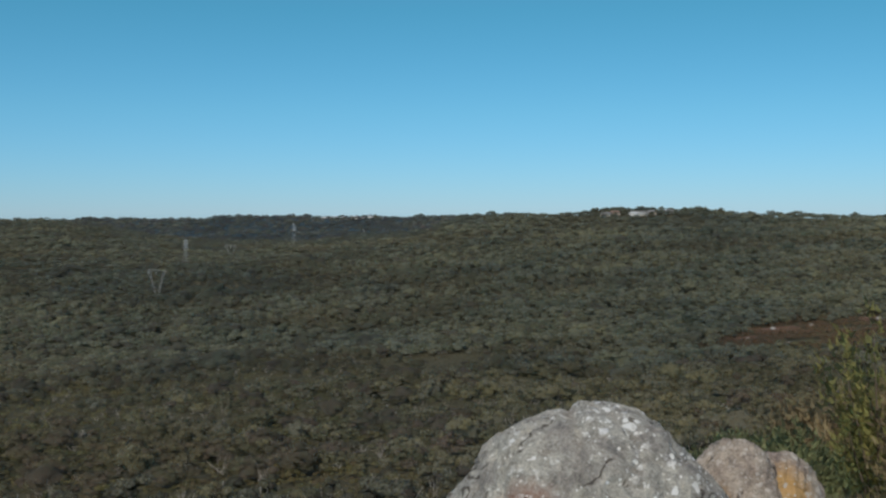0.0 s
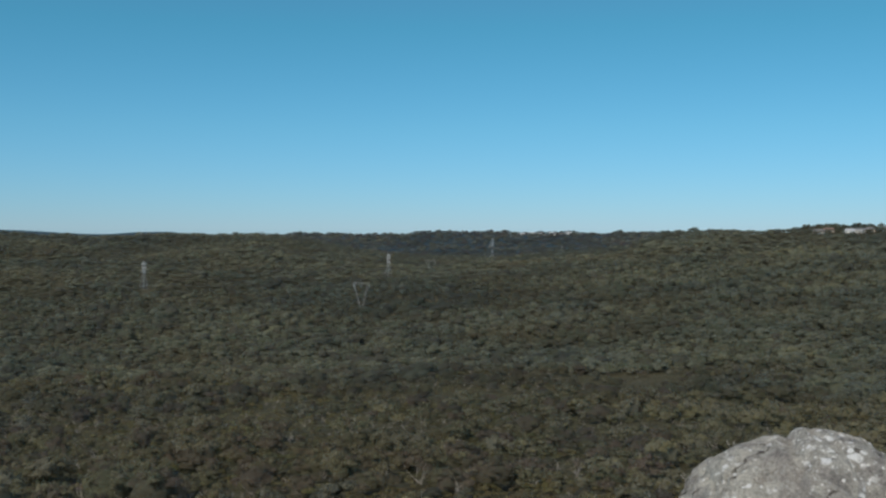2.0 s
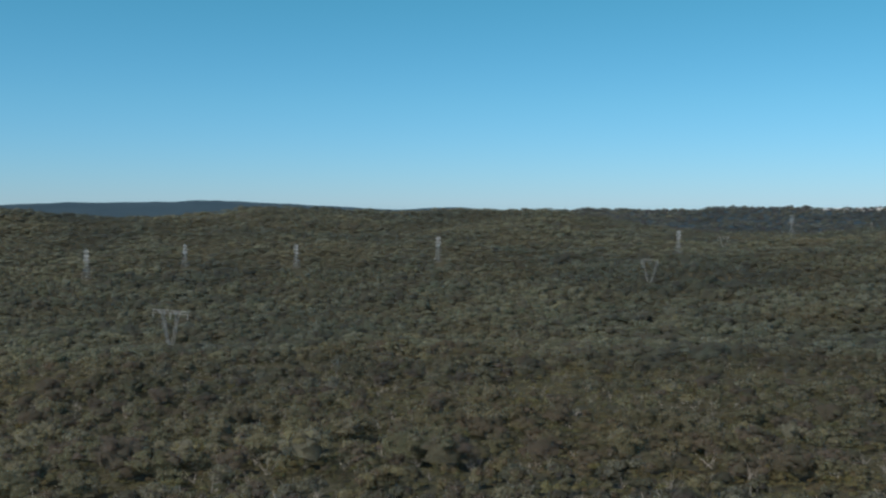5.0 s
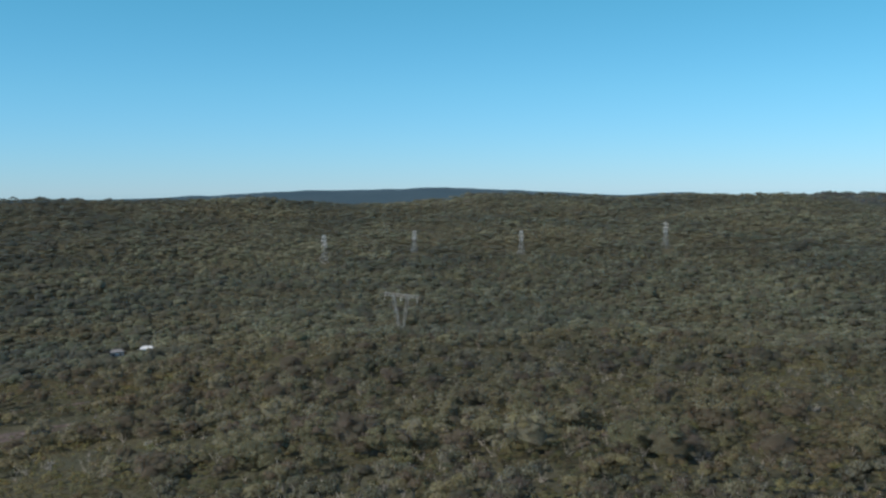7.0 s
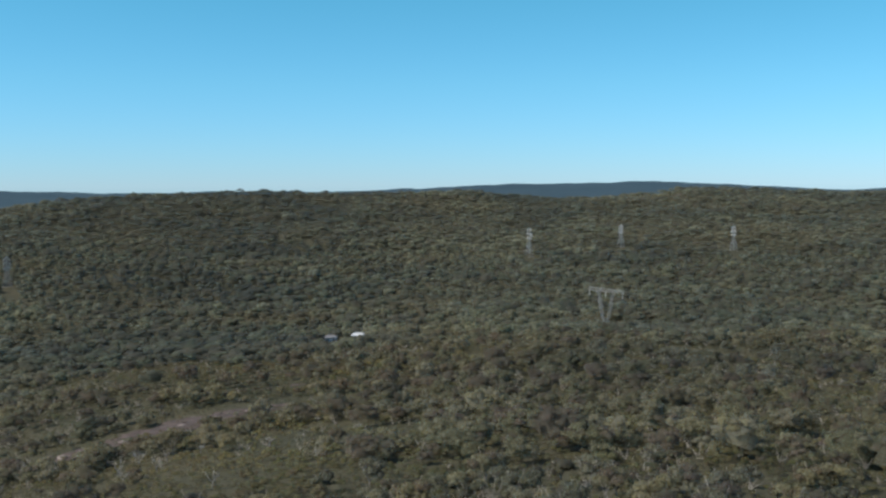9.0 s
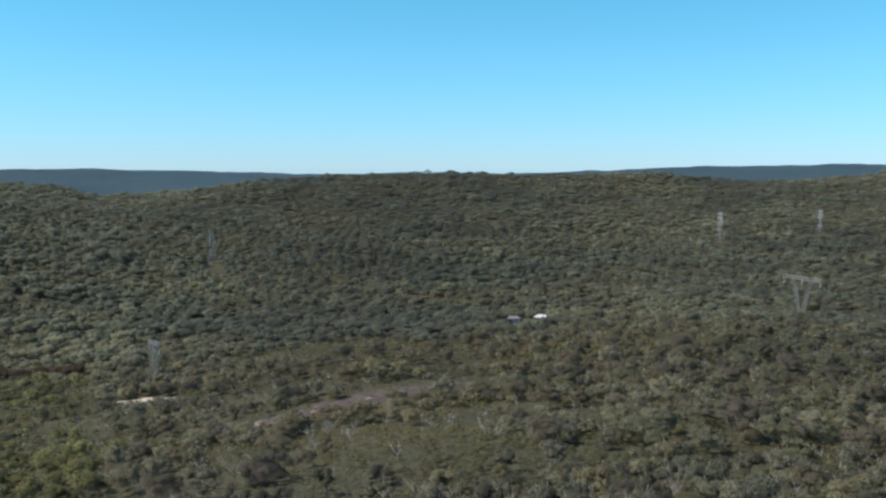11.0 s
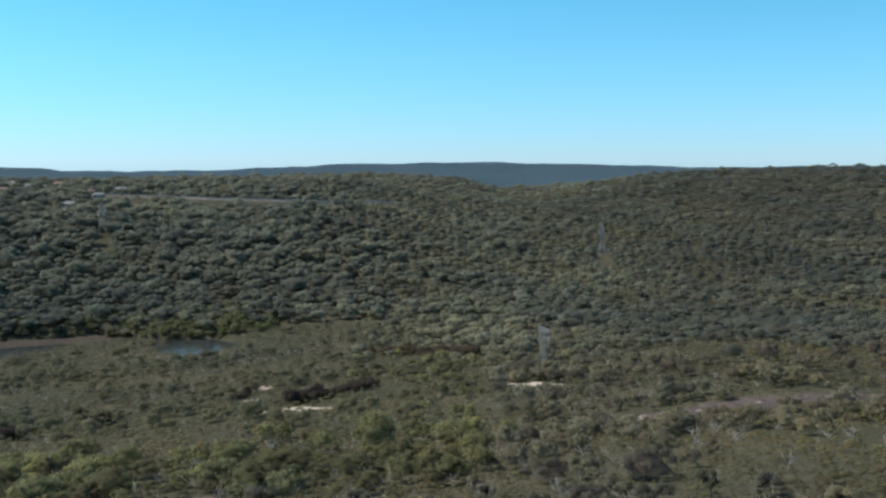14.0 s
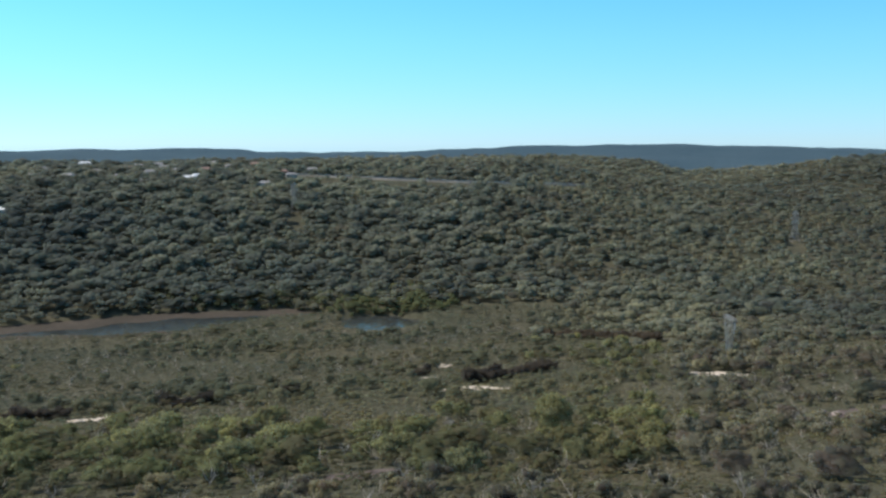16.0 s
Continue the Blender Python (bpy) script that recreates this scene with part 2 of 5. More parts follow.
def land_grid():
    keys = sorted(SLOPES)
    table = np.array([SLOPES[k] for k in keys], float)
    az = np.clip(AZ, keys[0], keys[-1])
    prof = np.stack([smooth_interp(az, keys, table[:, j]) for j in range(len(RADII))], 1)
    crest_r = smooth_interp(az, CREST_R_AT, CREST_R)
    crest_z = EYE_Z + crest_r * np.tan(np.radians(smooth_interp(az, CREST_AT, CREST_EL))) - 8.0
    far_z = EYE_Z + FAR_R * np.tan(np.radians(smooth_interp(az, FAR_AT, FAR_EL)))
    z = np.zeros((len(AZ), len(RR)))
    for i in range(len(AZ)):
        rp = list(RADII) + [crest_r[i], crest_r[i] + 350, 0.5 * (crest_r[i] + 350 + 3500), 3500, FAR_R, 5000]
        low = min(crest_z[i], far_z[i])
        zp = list(prof[i]) + [crest_z[i], crest_z[i] - 14, low - 40, low - 30, far_z[i] - 3, far_z[i] - 30]
        z[i] = np.interp(RR, rp, zp)
        keep = z[i].copy()
        for _ in range(5):
            z[i][1:-1] = 0.25 * z[i][:-2] + 0.5 * z[i][1:-1] + 0.25 * z[i][2:]
        k = np.exp(-((RR - crest_r[i]) / 120.0) ** 2)
        z[i] = z[i] * (1 - k) + keep * k
    # behind the lookout the hill goes on as a plateau
    back = np.where((AZ < -45), np.clip((AZ + 135) / 90, 0, 1), np.where(AZ > 130, np.clip((180 - AZ) / 45, 0, 1) * 0.999, 1))
    flat = 113 - 6 * np.clip(RR / 800, 0, 1)
    z = z * back[:, None] + flat[None] * (1 - back[:, None])
    a = np.radians(AZ)[:, None]
    X, Y = -RR[None] * np.sin(a), RR[None] * np.cos(a)
    rough = np.clip((RR - 40) / 400, 0, 1)[None] * (0.35 + 0.65 * np.clip((RR - 900) / 500, 0, 1)[None]) * np.clip((z + 1) / 12, 0, 1)
    z = z + rough * (5 * value_noise(X / 170, Y / 170, 3) + 2.2 * value_noise(X / 60, Y / 60, 5))
    # a bench for the hillside road
    road_r, road_z = np.interp(AZ, ROAD_AT, ROAD_R)[:, None], np.interp(AZ, ROAD_AT, ROAD_Z)[:, None]
    bench = np.exp(-((RR[None] - road_r - 4) / 44) ** 4) * (np.clip((AZ - 87) / 3, 0, 1) * np.clip((109 - AZ) / 3, 0, 1))[:, None]
    z = z * (1 - bench) + (road_z - 2.4) * bench
    # the creek's basin
    dist = np.interp(AZ, (97, 102.8, 103.6, 106, 109.5, 113, 117, 121.5, 140), (626, 626, 662, 666, 658, 647, 645, 646, 640))[:, None]
    half = np.interp(AZ, (97.6, 98.6, 100, 101.6, 102.8, 103.3, 104, 109.5, 113, 121.5, 140), (0, 17, 28, 28, 16, 4, 13, 28, 40, 27, 30))[:, None]
    wet = np.clip(1.6 - np.abs(RR[None] - dist) / np.maximum(half, 1) * 1.0, 0, 1) * (half > 0)
    wet = wet * wet * (3 - 2 * wet)
    z = z * (1 - wet) + (-2.0) * wet
    return X, Y, z


GX, GY, GZ = land_grid()


def ground_z(x, y):
    """Height of the land at plan positions."""
    x, y = np.asarray(x, float), np.asarray(y, float)
    r, az = np.hypot(x, y), np.degrees(np.arctan2(-x, y))
    i = np.clip(np.searchsorted(AZ, az) - 1, 0, len(AZ) - 2)
    j = np.clip(np.searchsorted(RR, r) - 1, 0, len(RR) - 2)
    u = np.clip((az - AZ[i]) / (AZ[i + 1] - AZ[i]), 0, 1)
    v = np.clip((r - RR[j]) / (RR[j + 1] - RR[j]), 0, 1)
    return (GZ[i, j] * (1 - u) + GZ[i + 1, j] * u) * (1 - v) + (GZ[i, j + 1] * (1 - u) + GZ[i + 1, j + 1] * u) * v


def plan(az, r):
    a = math.radians(az)
    return -r * math.sin(a), r * math.cos(a)


def spot(az, r, lift=0.0):
    x, y = plan(az, r)
    return Vector((x, y, float(ground_z(x, y)) + lift))


def quick_mesh(name, verts, faces, mat, smooth=False, normals=None, tint=None):
    """A mesh from arrays; faces all have the same number of corners."""
    me = bpy.data.meshes.new(name)
    verts, faces = np.asarray(verts, np.float32), np.asarray(faces, np.int32)
    n, k = faces.shape
    me.vertices.add(len(verts))
    me.vertices.foreach_set("co", verts.ravel())
    me.loops.add(n * k)
    me.loops.foreach_set("vertex_index", faces.ravel())
    me.polygons.add(n)
    me.polygons.foreach_set("loop_start", np.arange(0, n * k, k, dtype=np.int32))
    if smooth:
        me.polygons.foreach_set("use_smooth", np.ones(n, bool))
    me.update(calc_edges=True)
    if tint is not None:
        me.attributes.new("tint", "FLOAT", "POINT").data.foreach_set("value", np.asarray(tint, np.float32))
    if normals is not None:
        me.normals_split_custom_set_from_vertices(np.asarray(normals, np.float32))
    me.materials.append(mat)
    return me


na, nr = GX.shape
idx = np.arange(na * nr).reshape(na, nr)
quads = np.stack([idx[:-1, :-1], idx[1:, :-1], idx[1:, 1:], idx[:-1, 1:]], -1)[..., ::-1]
cut = int(np.searchsorted(RR, 2450))
allv = np.stack([GX, GY, GZ], -1).reshape(-1, 3)
tagged(new("ground", quick_mesh("ground", allv, quads[:, :cut].reshape(-1, 4), mat_ground, True)),
       "scrubby sandstone hills of brown-green soil and leaf litter", "ground", kind="structure")
tagged(new("backdrop", quick_mesh("backdrop", allv, quads[:, cut:].reshape(-1, 4), mat_hazed_far, True)),
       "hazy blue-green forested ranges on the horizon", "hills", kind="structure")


# ---- vegetation ----
def ico():
    bm = bmesh.new()
    bmesh.ops.create_icosphere(bm, subdivisions=1, radius=1)
    v = np.array([p.co[:] for p in bm.verts])
    f = np.array([[q.index for q in p.verts] for p in bm.faces])
    bm.free()
    return v, f


ICO_V, ICO_F = ico()


DOME_F = ICO_F[(ICO_V[ICO_F][:, :, 2] > -0.99).all(1)]      # the same without its underside


def soft(d, rng, up=0.55, stray=0.22):
    """Normals of a mass of leaves: outwards, somewhat up, a little astray."""
    d = d / (np.linalg.norm(d, axis=1)[:, None] + 1e-9) + rng.normal(size=d.shape) * stray
    d[:, 2] += up
    return d / (np.linalg.norm(d, axis=1)[:, None] + 1e-9)


def lumps(c, r, tint, rng, jitter=0.40, faces=ICO_F):
    """Uneven rounded clumps: centres (n,3), radii (n,3)."""
    n = len(c)
    v = ICO_V[None] * (1 + rng.uniform(-jitter, jitter, (n, 12, 1)))
    a = rng.uniform(0, 6.283, n)
    ca, sa_ = np.cos(a)[:, None], np.sin(a)[:, None]
    v = np.stack([v[..., 0] * ca - v[..., 1] * sa_, v[..., 0] * sa_ + v[..., 1] * ca, v[..., 2]], -1)
    v = v * r[:, None] + c[:, None]
    out = v - c[:, None]
    return v.reshape(-1, 3), (faces[None] + 12 * np.arange(n)[:, None, None]).reshape(-1, 3), soft(out.reshape(-1, 3), rng), np.repeat(tint, 12)


def sprays(c, r, tint, per, size, rng, up=0.25, loose=0.45, inner=0.80, outer=1.24):
    """Leaf sprays, one pointed blade each, standing off the surface of the clumps and facing outwards and up."""
    n = len(c) * per
    d = rng.normal(size=(n, 3))
    d[:, 2] = np.abs(d[:, 2]) * 0.95 - up * 0.6
    d /= np.linalg.norm(d, axis=1)[:, None]
    p = np.repeat(c, per, 0) + d * np.repeat(r, per, 0) * rng.uniform(inner, outer, (n, 1))
    nrm = d + rng.normal(size=(n, 3)) * loose
    nrm[:, 2] += 0.25
    t = np.cross(nrm, rng.normal(size=(n, 3)))
    t /= np.linalg.norm(t, axis=1)[:, None] + 1e-9
    b = np.cross(nrm, t)
    b /= np.linalg.norm(b, axis=1)[:, None] + 1e-9
    s = np.repeat(size, per)[:, None] * rng.uniform(0.6, 1.4, (n, 1))
    t, b = t * s, b * s * 0.62
    v = np.stack([p - t * 0.8 - b, p + t * 1.1, p - t * 0.3 + b * 1.2], 1).reshape(-1, 3)
    return v, np.arange(n)[:, None] * 3 + np.array([[0, 1, 2]]), np.repeat(soft(d, rng), 3, 0), np.clip(np.repeat(np.repeat(tint, per) + rng.normal(0, 0.10, n), 3), 0, 1)


def joined(pieces):
    k, shifted = 0, []
    for v, f, nn, tt in pieces:
        shifted.append((v, f + k, nn, tt))
        k += len(v)
    return [np.concatenate(q) for q in zip(*shifted)]


def caps(c, r, tint, rng):
    """Umbrella-shaped leaf clumps: centres (n,3), radii (n,3)."""
    n, k = len(c), 6
    a = rng.uniform(0, 6.283, (n, 1)) + np.arange(k)[None] * 6.2832 / k
    w = rng.uniform(0.7, 1.3, (n, k))
    ring = np.stack([np.cos(a) * w, np.sin(a) * w, rng.uniform(-0.55, 0.1, (n, k))], -1)
    top = np.stack([rng.uniform(-0.25, 0.25, n), rng.uniform(-0.25, 0.25, n), rng.uniform(0.75, 1.1, n)], -1)[:, None]
    d = np.concatenate([top, ring], 1)
    v = d * r[:, None] + c[:, None]
    i = np.arange(k)
    f = np.stack([np.zeros(k, int), 1 + i, 1 + (i + 1) % k], 1)
    return v.reshape(-1, 3), (f[None] + (k + 1) * np.arange(n)[:, None, None]).reshape(-1, 3), soft(d.reshape(-1, 3), rng, 0.75, 0.20), np.repeat(tint, k + 1)


CLEAR = []      # (bearing, distance, half width across, half depth, turn) of ground kept free of trees
BARE = []       # the same, of sand and rock that lies bare


def inside(x, y, lobes):
    """How far plan positions lie inside a group of ellipses: one at a centre, below zero outside."""
    m = np.full(np.shape(x), -9.0)
    for az, r, a, b, turn in lobes:
        cx, cy = plan(az, r)
        w = radians(az + turn)
        u, v = (x - cx) * math.cos(w) + (y - cy) * math.sin(w), -(x - cx) * math.sin(w) + (y - cy) * math.cos(w)
        m = np.maximum(m, 1 - np.sqrt((u / a) ** 2 + (v / b) ** 2))
    return m


def worn_edge(x, y, lobes):
    """The same with a worn, uneven edge."""
    return inside(x, y, lobes) + 0.28 * value_noise(x / 5.0, y / 5.0, 41) + 0.22 * value_noise(x / 2.0, y / 2.0, 43) + 0.08 * value_noise(x / 0.8, y / 0.8, 47)


def is_open(x, y, low=False):
    """Whether plan positions are kept free of trees, or even of heath."""
    return (worn_edge(x, y, BARE) > 0.16) | ((inside(x, y, CLEAR) > 0) & (not low))


def scatter(r0, r1, spacing, a0, a1, rng, jit=0.5):
    """Plan positions about one spacing apart in a sector of the land."""
    k = r1
    g = np.arange(-k, k, spacing)
    x, y = np.meshgrid(g, g)
    x, y = (x + rng.uniform(-jit, jit, x.shape) * spacing).ravel(), (y + rng.uniform(-jit, jit, y.shape) * spacing).ravel()
    r, az = np.hypot(x, y), np.degrees(np.arctan2(-x, y))
    m = (r >= r0) & (r < r1) & (az > a0) & (az < a1)
    return x[m], y[m]


def crest_distance(x, y):
    return smooth_interp(np.degrees(np.arctan2(-x, y)), CREST_R_AT, CREST_R)


def clumped(x, y, s1, s2, seed):
    return 0.6 * value_noise(x / s1, y / s1, seed) + 0.4 * value_noise(x / s2, y / s2, seed + 1)


def marsh(x, y):
    """One where the low flats beside the creek lie."""
    r, az = np.hypot(x, y), np.degrees(np.arctan2(-x, y))
    return np.clip((az - 84) / 8, 0, 1) * np.clip((r - 240) / 120, 0, 1) * np.clip((690 - r) / 30, 0, 1)


def woods(name, label, r0, r1, spacing, size, mat, rng, per=0, spray=0.3, a0=-30, a1=126, density=None, shape=None, flat=0.7, stem=0.5, lobes=4, core=True, beyond=False, low=False, spread=0.30, lobe=(0.26, 0.46)):
    """Many crowns joined in one mesh. Each crown: a dense heart, leaf clumps set over its upper side, and some loose sprays."""
    x, y = scatter(r0, r1, spacing, a0, a1, rng)
    z = ground_z(x, y)
    m = (z > 0.05) & ~is_open(x, y, low) & ((np.hypot(x, y) < crest_distance(x, y) + 90) | beyond)
    if density is not None:
        m &= rng.uniform(size=len(x)) < density(x, y)
    x, y, z = x[m], y[m], z[m]
    s = size * np.exp(np.clip(rng.normal(0, spread, len(x)), -0.7, 0.65)) * (1 + 0.25 * clumped(x, y, 110, 45, 11))
    if shape is not None:
        s = s * shape(x, y)
    rad = np.stack([s, s * rng.uniform(0.75, 1.25, len(x)), s * flat * rng.uniform(0.75, 1.3, len(x))], 1)
    c = np.stack([x, y, z + rad[:, 2] * 0.6 + s * stem * rng.uniform(0.7, 1.3, len(x))], 1)
    tint = np.clip(rng.beta(1.9, 1.9, len(c)) + 0.18 * clumped(x, y, 70, 30, 17), 0.04, 1)
    r, az = np.hypot(x, y), np.degrees(np.arctan2(-x, y))
    # paler tint on two slopes, darker round bearing 66 beyond 430 m
    tint = tint + 0.22 * np.clip((3 - az) / 8, 0, 1) + 0.22 * np.exp(-((az - 83) / 9) ** 2) * (r > 480)
    tint = np.clip(tint - 0.22 * np.exp(-((az - 66) / 12) ** 2) * (r > 430), 0.03, 1)
    pieces = [lumps(c, rad * 0.74, tint, rng, faces=DOME_F)] if core else []
    if lobes:
        k = len(c)
        a = (rng.uniform(0, 6.283, (k, 1)) + np.arange(lobes)[None] * 2.4).ravel()
        q = np.sqrt((np.arange(lobes)[None] + rng.uniform(0, 1, (k, lobes))) / lobes).ravel() * 0.78
        off = np.stack([q * np.cos(a), q * np.sin(a), 0.72 * (1 - q ** 2) - 0.10 + rng.uniform(-0.18, 0.18, k * lobes)], 1)
        big = np.repeat(rad, lobes, 0)
        lc, lr = np.repeat(c, lobes, 0) + off * big, big * rng.uniform(*lobe, (k * lobes, 1)) * (1, 1, 0.85)
        lt = np.clip(np.repeat(tint, lobes) + rng.normal(0, 0.12, k * lobes), 0.02, 1)
        pieces.append(caps(lc, lr, lt, rng))
        if per:
            pieces.append(sprays(lc, lr, lt, per, np.repeat(s, lobes) * spray, rng))
    elif per:
        pieces.append(sprays(c, rad, tint, per, s * spray, rng))
    v, f, nn, tt = joined(pieces)
    return tagged(new(name, quick_mesh(name, v, f, mat, True, nn, tt)), label, "woodland", kind="stuff")


# ground kept open: bearing, distance, half width, half depth, turn
SAND = [[(94.7, 378, 11, 5.0, 6), (93.3, 385, 7, 2.8, 8), (96.2, 371, 5, 3, 0)], [(97.5, 408, 4, 7, 20)], [(96.7, 450, 3.6, 5, 30)],
        [(81.0, 411, 10, 7, 4), (82.0, 412, 6, 3.6, 0), (79.9, 409, 5, 3.6, 0)], [(119.4, 332, 6, 2.4, 0), (117.5, 336, 6, 2.4, -6), (116.1, 339, 4, 3, 0)]]
SLABS = [[(72.0, 318, 12, 5.5, -6), (69.5, 327, 17, 9, -8), (67.0, 337, 15, 8, -8), (65.0, 346, 13, 5, -6), (74.0, 312, 8, 6, 0)], [(62.2, 353, 8, 3, 0)], [(61.9, 408, 6, 2.6, 0)], [(59.6, 350, 6, 2.6, 0)],
         [(64.4, 405, 9, 3, 0)], [(102.3, 192, 6.5, 5, 10), (100.6, 197, 4, 3.4, 0)], [(31.9, 230, 6, 5, 0), (33.4, 222, 4, 3, 0)], [(37.2, 243, 4, 3, 0)],
         [(0.9, 443, 7, 4, 0)], [(81.5, 1185, 14, 10, 0), (78.5, 1160, 16, 9, 0)], [(79.8, 1230, 14, 8, 0)], [(39.7, 1975, 9, 8, 0)]]
RED_SLABS = [[(-15.2, 561, 8, 7, 0), (-17.2, 600, 8, 8, 0)], [(-18.7, 628, 14, 13, 0), (-20.1, 560, 12, 11, 0)], [(-22.5, 610, 15, 11, 0), (-24.2, 655, 15, 11, 0)]]
SUBURB = [(121.0, 926, 0, 0), (118.9, 1165, 1, 1), (117.3, 1150, 0, 1), (116.2, 1138, 0, 1), (114.6, 1165, 1, 2), (113.4, 1120, 1, 1), (112.6, 1190, 2, 1), (111.3, 1080, 0, 0), (110.4, 1160, 1, 2), (109.2, 1120, 0, 1),
          (108.4, 1066, 1, 1), (107.1, 1046, 1, 1), (106.2, 1150, 2, 2), (105.6, 1110, 1, 1), (104.4, 1180, 1, 1), (115.5, 1230, 2, 2), (119.8, 1240, 1, 1), (113.0, 1270, 0, 1), (107.6, 1220, 2, 2), (110.0, 1250, 0, 1),
          (120.4, 1180, 1, 1), (118.0, 1205, 2, 1), (119.3, 1105, 0, 1), (117.7, 1095, 1, 1), (115.0, 1100, 1, 1), (114.0, 1205, 0, 1), (112.0, 1145, 2, 1), (111.8, 1235, 1, 1), (109.0, 1190, 1, 1), (116.8, 1215, 0, 0), (113.6, 1075, 1, 1), (110.8, 1095, 0, 0)]
RIDGE = [(-9.4, 1543, 0, 1), (-9.9, 1556, 1, 2), (-11.0, 1550, 0, 0), (-11.5, 1556, 0, 1), (-12.0, 1566, 1, 1), (-12.9, 1575, 0, 1)]
SHEDS = [(59.8, 664, 9, 6), (58.1, 660, 7, 6)]
GRASS = [(9.8, 2170, 60, 45, 0), (7.5, 2130, 40, 25, 0), (16.0, 1330, 14, 22, 0), (13.4, 1400, 12, 16, 0)]
CLEAR += [g for g in GRASS] + [(81, 392, 13, 14, 0), (93.2, 396, 26, 20, -30), (91.2, 416, 22, 18, -30), (87.5, 522, 40, 16, 20), (119.8, 340, 16, 12, 0), (111.6, 348, 16, 12, 0), (100.6, 588, 28, 24, 0), (107, 634, 40, 16, 0), (113, 604, 60, 18, 0), (120, 614, 60, 18, 0)]
for _g in SAND + SLABS + RED_SLABS:
    BARE += _g
    CLEAR += [(_a, _r - _d - 7, _w * 0.95, 12, _t) for _a, _r, _w, _d, _t in _g] + [(_a, _r, _w * 1.1, _d * 1.2, _t) for _a, _r, _w, _d, _t in _g]
for _a, _r, _i, _j in SUBURB + RIDGE:
    CLEAR += [(_a, _r, 8, 5, 0)]
CLEAR += [(111.3, 1064, 6, 10, 0), (107.1, 1032, 5, 8, 0)]
CLEAR += [(121.0, 908, 7, 16, 0), (118.9, 1148, 5, 12, 0)]
PYLONS = [(48.1, 1270), (42.86, 1359), (36.64, 1322), (28.42, 1326), (14.66, 1439), (8.62, 2240), (77.1, 988), (105.45, 925)]
for _a, _r in PYLONS:
    CLEAR += [(_a, _r, 9, 9, 0), (_a, _r - 32, 9, 34, 0)]
for _a, _r, _i, _j in SHEDS:
    CLEAR += [(_a, _r, 9, 8, 0), (_a, _r - 26, 8, 28, 0)]




def off_road(x, y):
    """Thins the trees along the hillside road, most below it."""
    r, az = np.hypot(x, y), np.degrees(np.arctan2(-x, y))
    d = r - np.interp(az, ROAD_AT, ROAD_R)
    return np.where((az > 88.5) & (az < 106) & (d > -75) & (d < 7.5), np.where(d > -50, 0.03, 0.5), 1.0)


rng = np.random.default_rng(7)
def tall_bank(x, y):
    """The steep wooded bank across the creek carries larger trees."""
    r, az = np.hypot(x, y), np.degrees(np.arctan2(-x, y))
    return 1 + 0.2 * np.clip((az - 86) / 10, 0, 1) * np.clip((r - 690) / 60, 0, 1) * np.clip((1250 - r) / 200, 0, 1)


def hazed_bank(x, y):
    """One on the steep bank over the creek, where the leaf colour carries haze."""
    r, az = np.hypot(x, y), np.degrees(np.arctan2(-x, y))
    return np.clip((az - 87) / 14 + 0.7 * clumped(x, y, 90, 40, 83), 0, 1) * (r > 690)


def heath_edge(x, y):
    """Negative on the open near slope, positive in the valley woodland, with a ragged edge."""
    r, az = np.hypot(x, y), np.degrees(np.arctan2(-x, y))
    return r - np.interp(az, (-30, -10, 0, 20, 45, 60, 75, 84), (560, 560, 600, 590, 610, 600, 530, 500)) + 130 * clumped(x, y, 80, 30, 61)


# stretches of smooth low heath, almost without trees: bearing, distance, half width, half depth, turn
HEATHS = [(114, 470, 60, 50, 0), (119, 410, 45, 36, 0), (113.5, 312, 45, 20, 0), (104, 324, 55, 22, 0), (97.5, 328, 40, 24, 0), (93, 338, 34, 22, 0), (89.6, 362, 34, 26, 0), (86, 356, 30, 20, 0), (91, 440, 36, 24, 0),
          (57.7, 246, 28, 18, 0), (61, 288, 36, 18, 0), (66, 240, 26, 13, 0), (58.6, 266, 26, 16, 0), (70, 322, 46, 22, -6), (64, 352, 50, 22, -6), (72, 372, 36, 20, 0), (60, 400, 40, 18, 0), (8, 480, 50, 28, 0), (14, 335, 30, 12, 0),
          (0, 330, 40, 20, 0), (-8, 420, 60, 30, 0), (33, 226, 16, 10, 0)]


def smooth_heath(x, y):
    """One in the open heath, nought under trees."""
    return np.clip(2.6 * (inside(x, y, HEATHS) + 0.40 * clumped(x, y, 30, 12, 101) - 0.02), 0, 0.95)


def mallee_cover(x, y):
    thick = 0.35 * (np.degrees(np.arctan2(-x, y)) > 78) * (np.hypot(x, y) < 285)
    return np.clip(0.72 + thick + 1.4 * clumped(x, y, 75, 32, 21), 0.12 + thick, 1) * (1 - 0.96 * smooth_heath(x, y))


def dry_spots(x, y):
    az, r = np.degrees(np.arctan2(-x, y)), np.hypot(x, y)
    return np.clip(1.3 - ((az + 21.5) / 9) ** 2 - ((r - 575) / 120) ** 2 + 0.5 * clumped(x, y, 40, 18, 91), 0, 0.95)


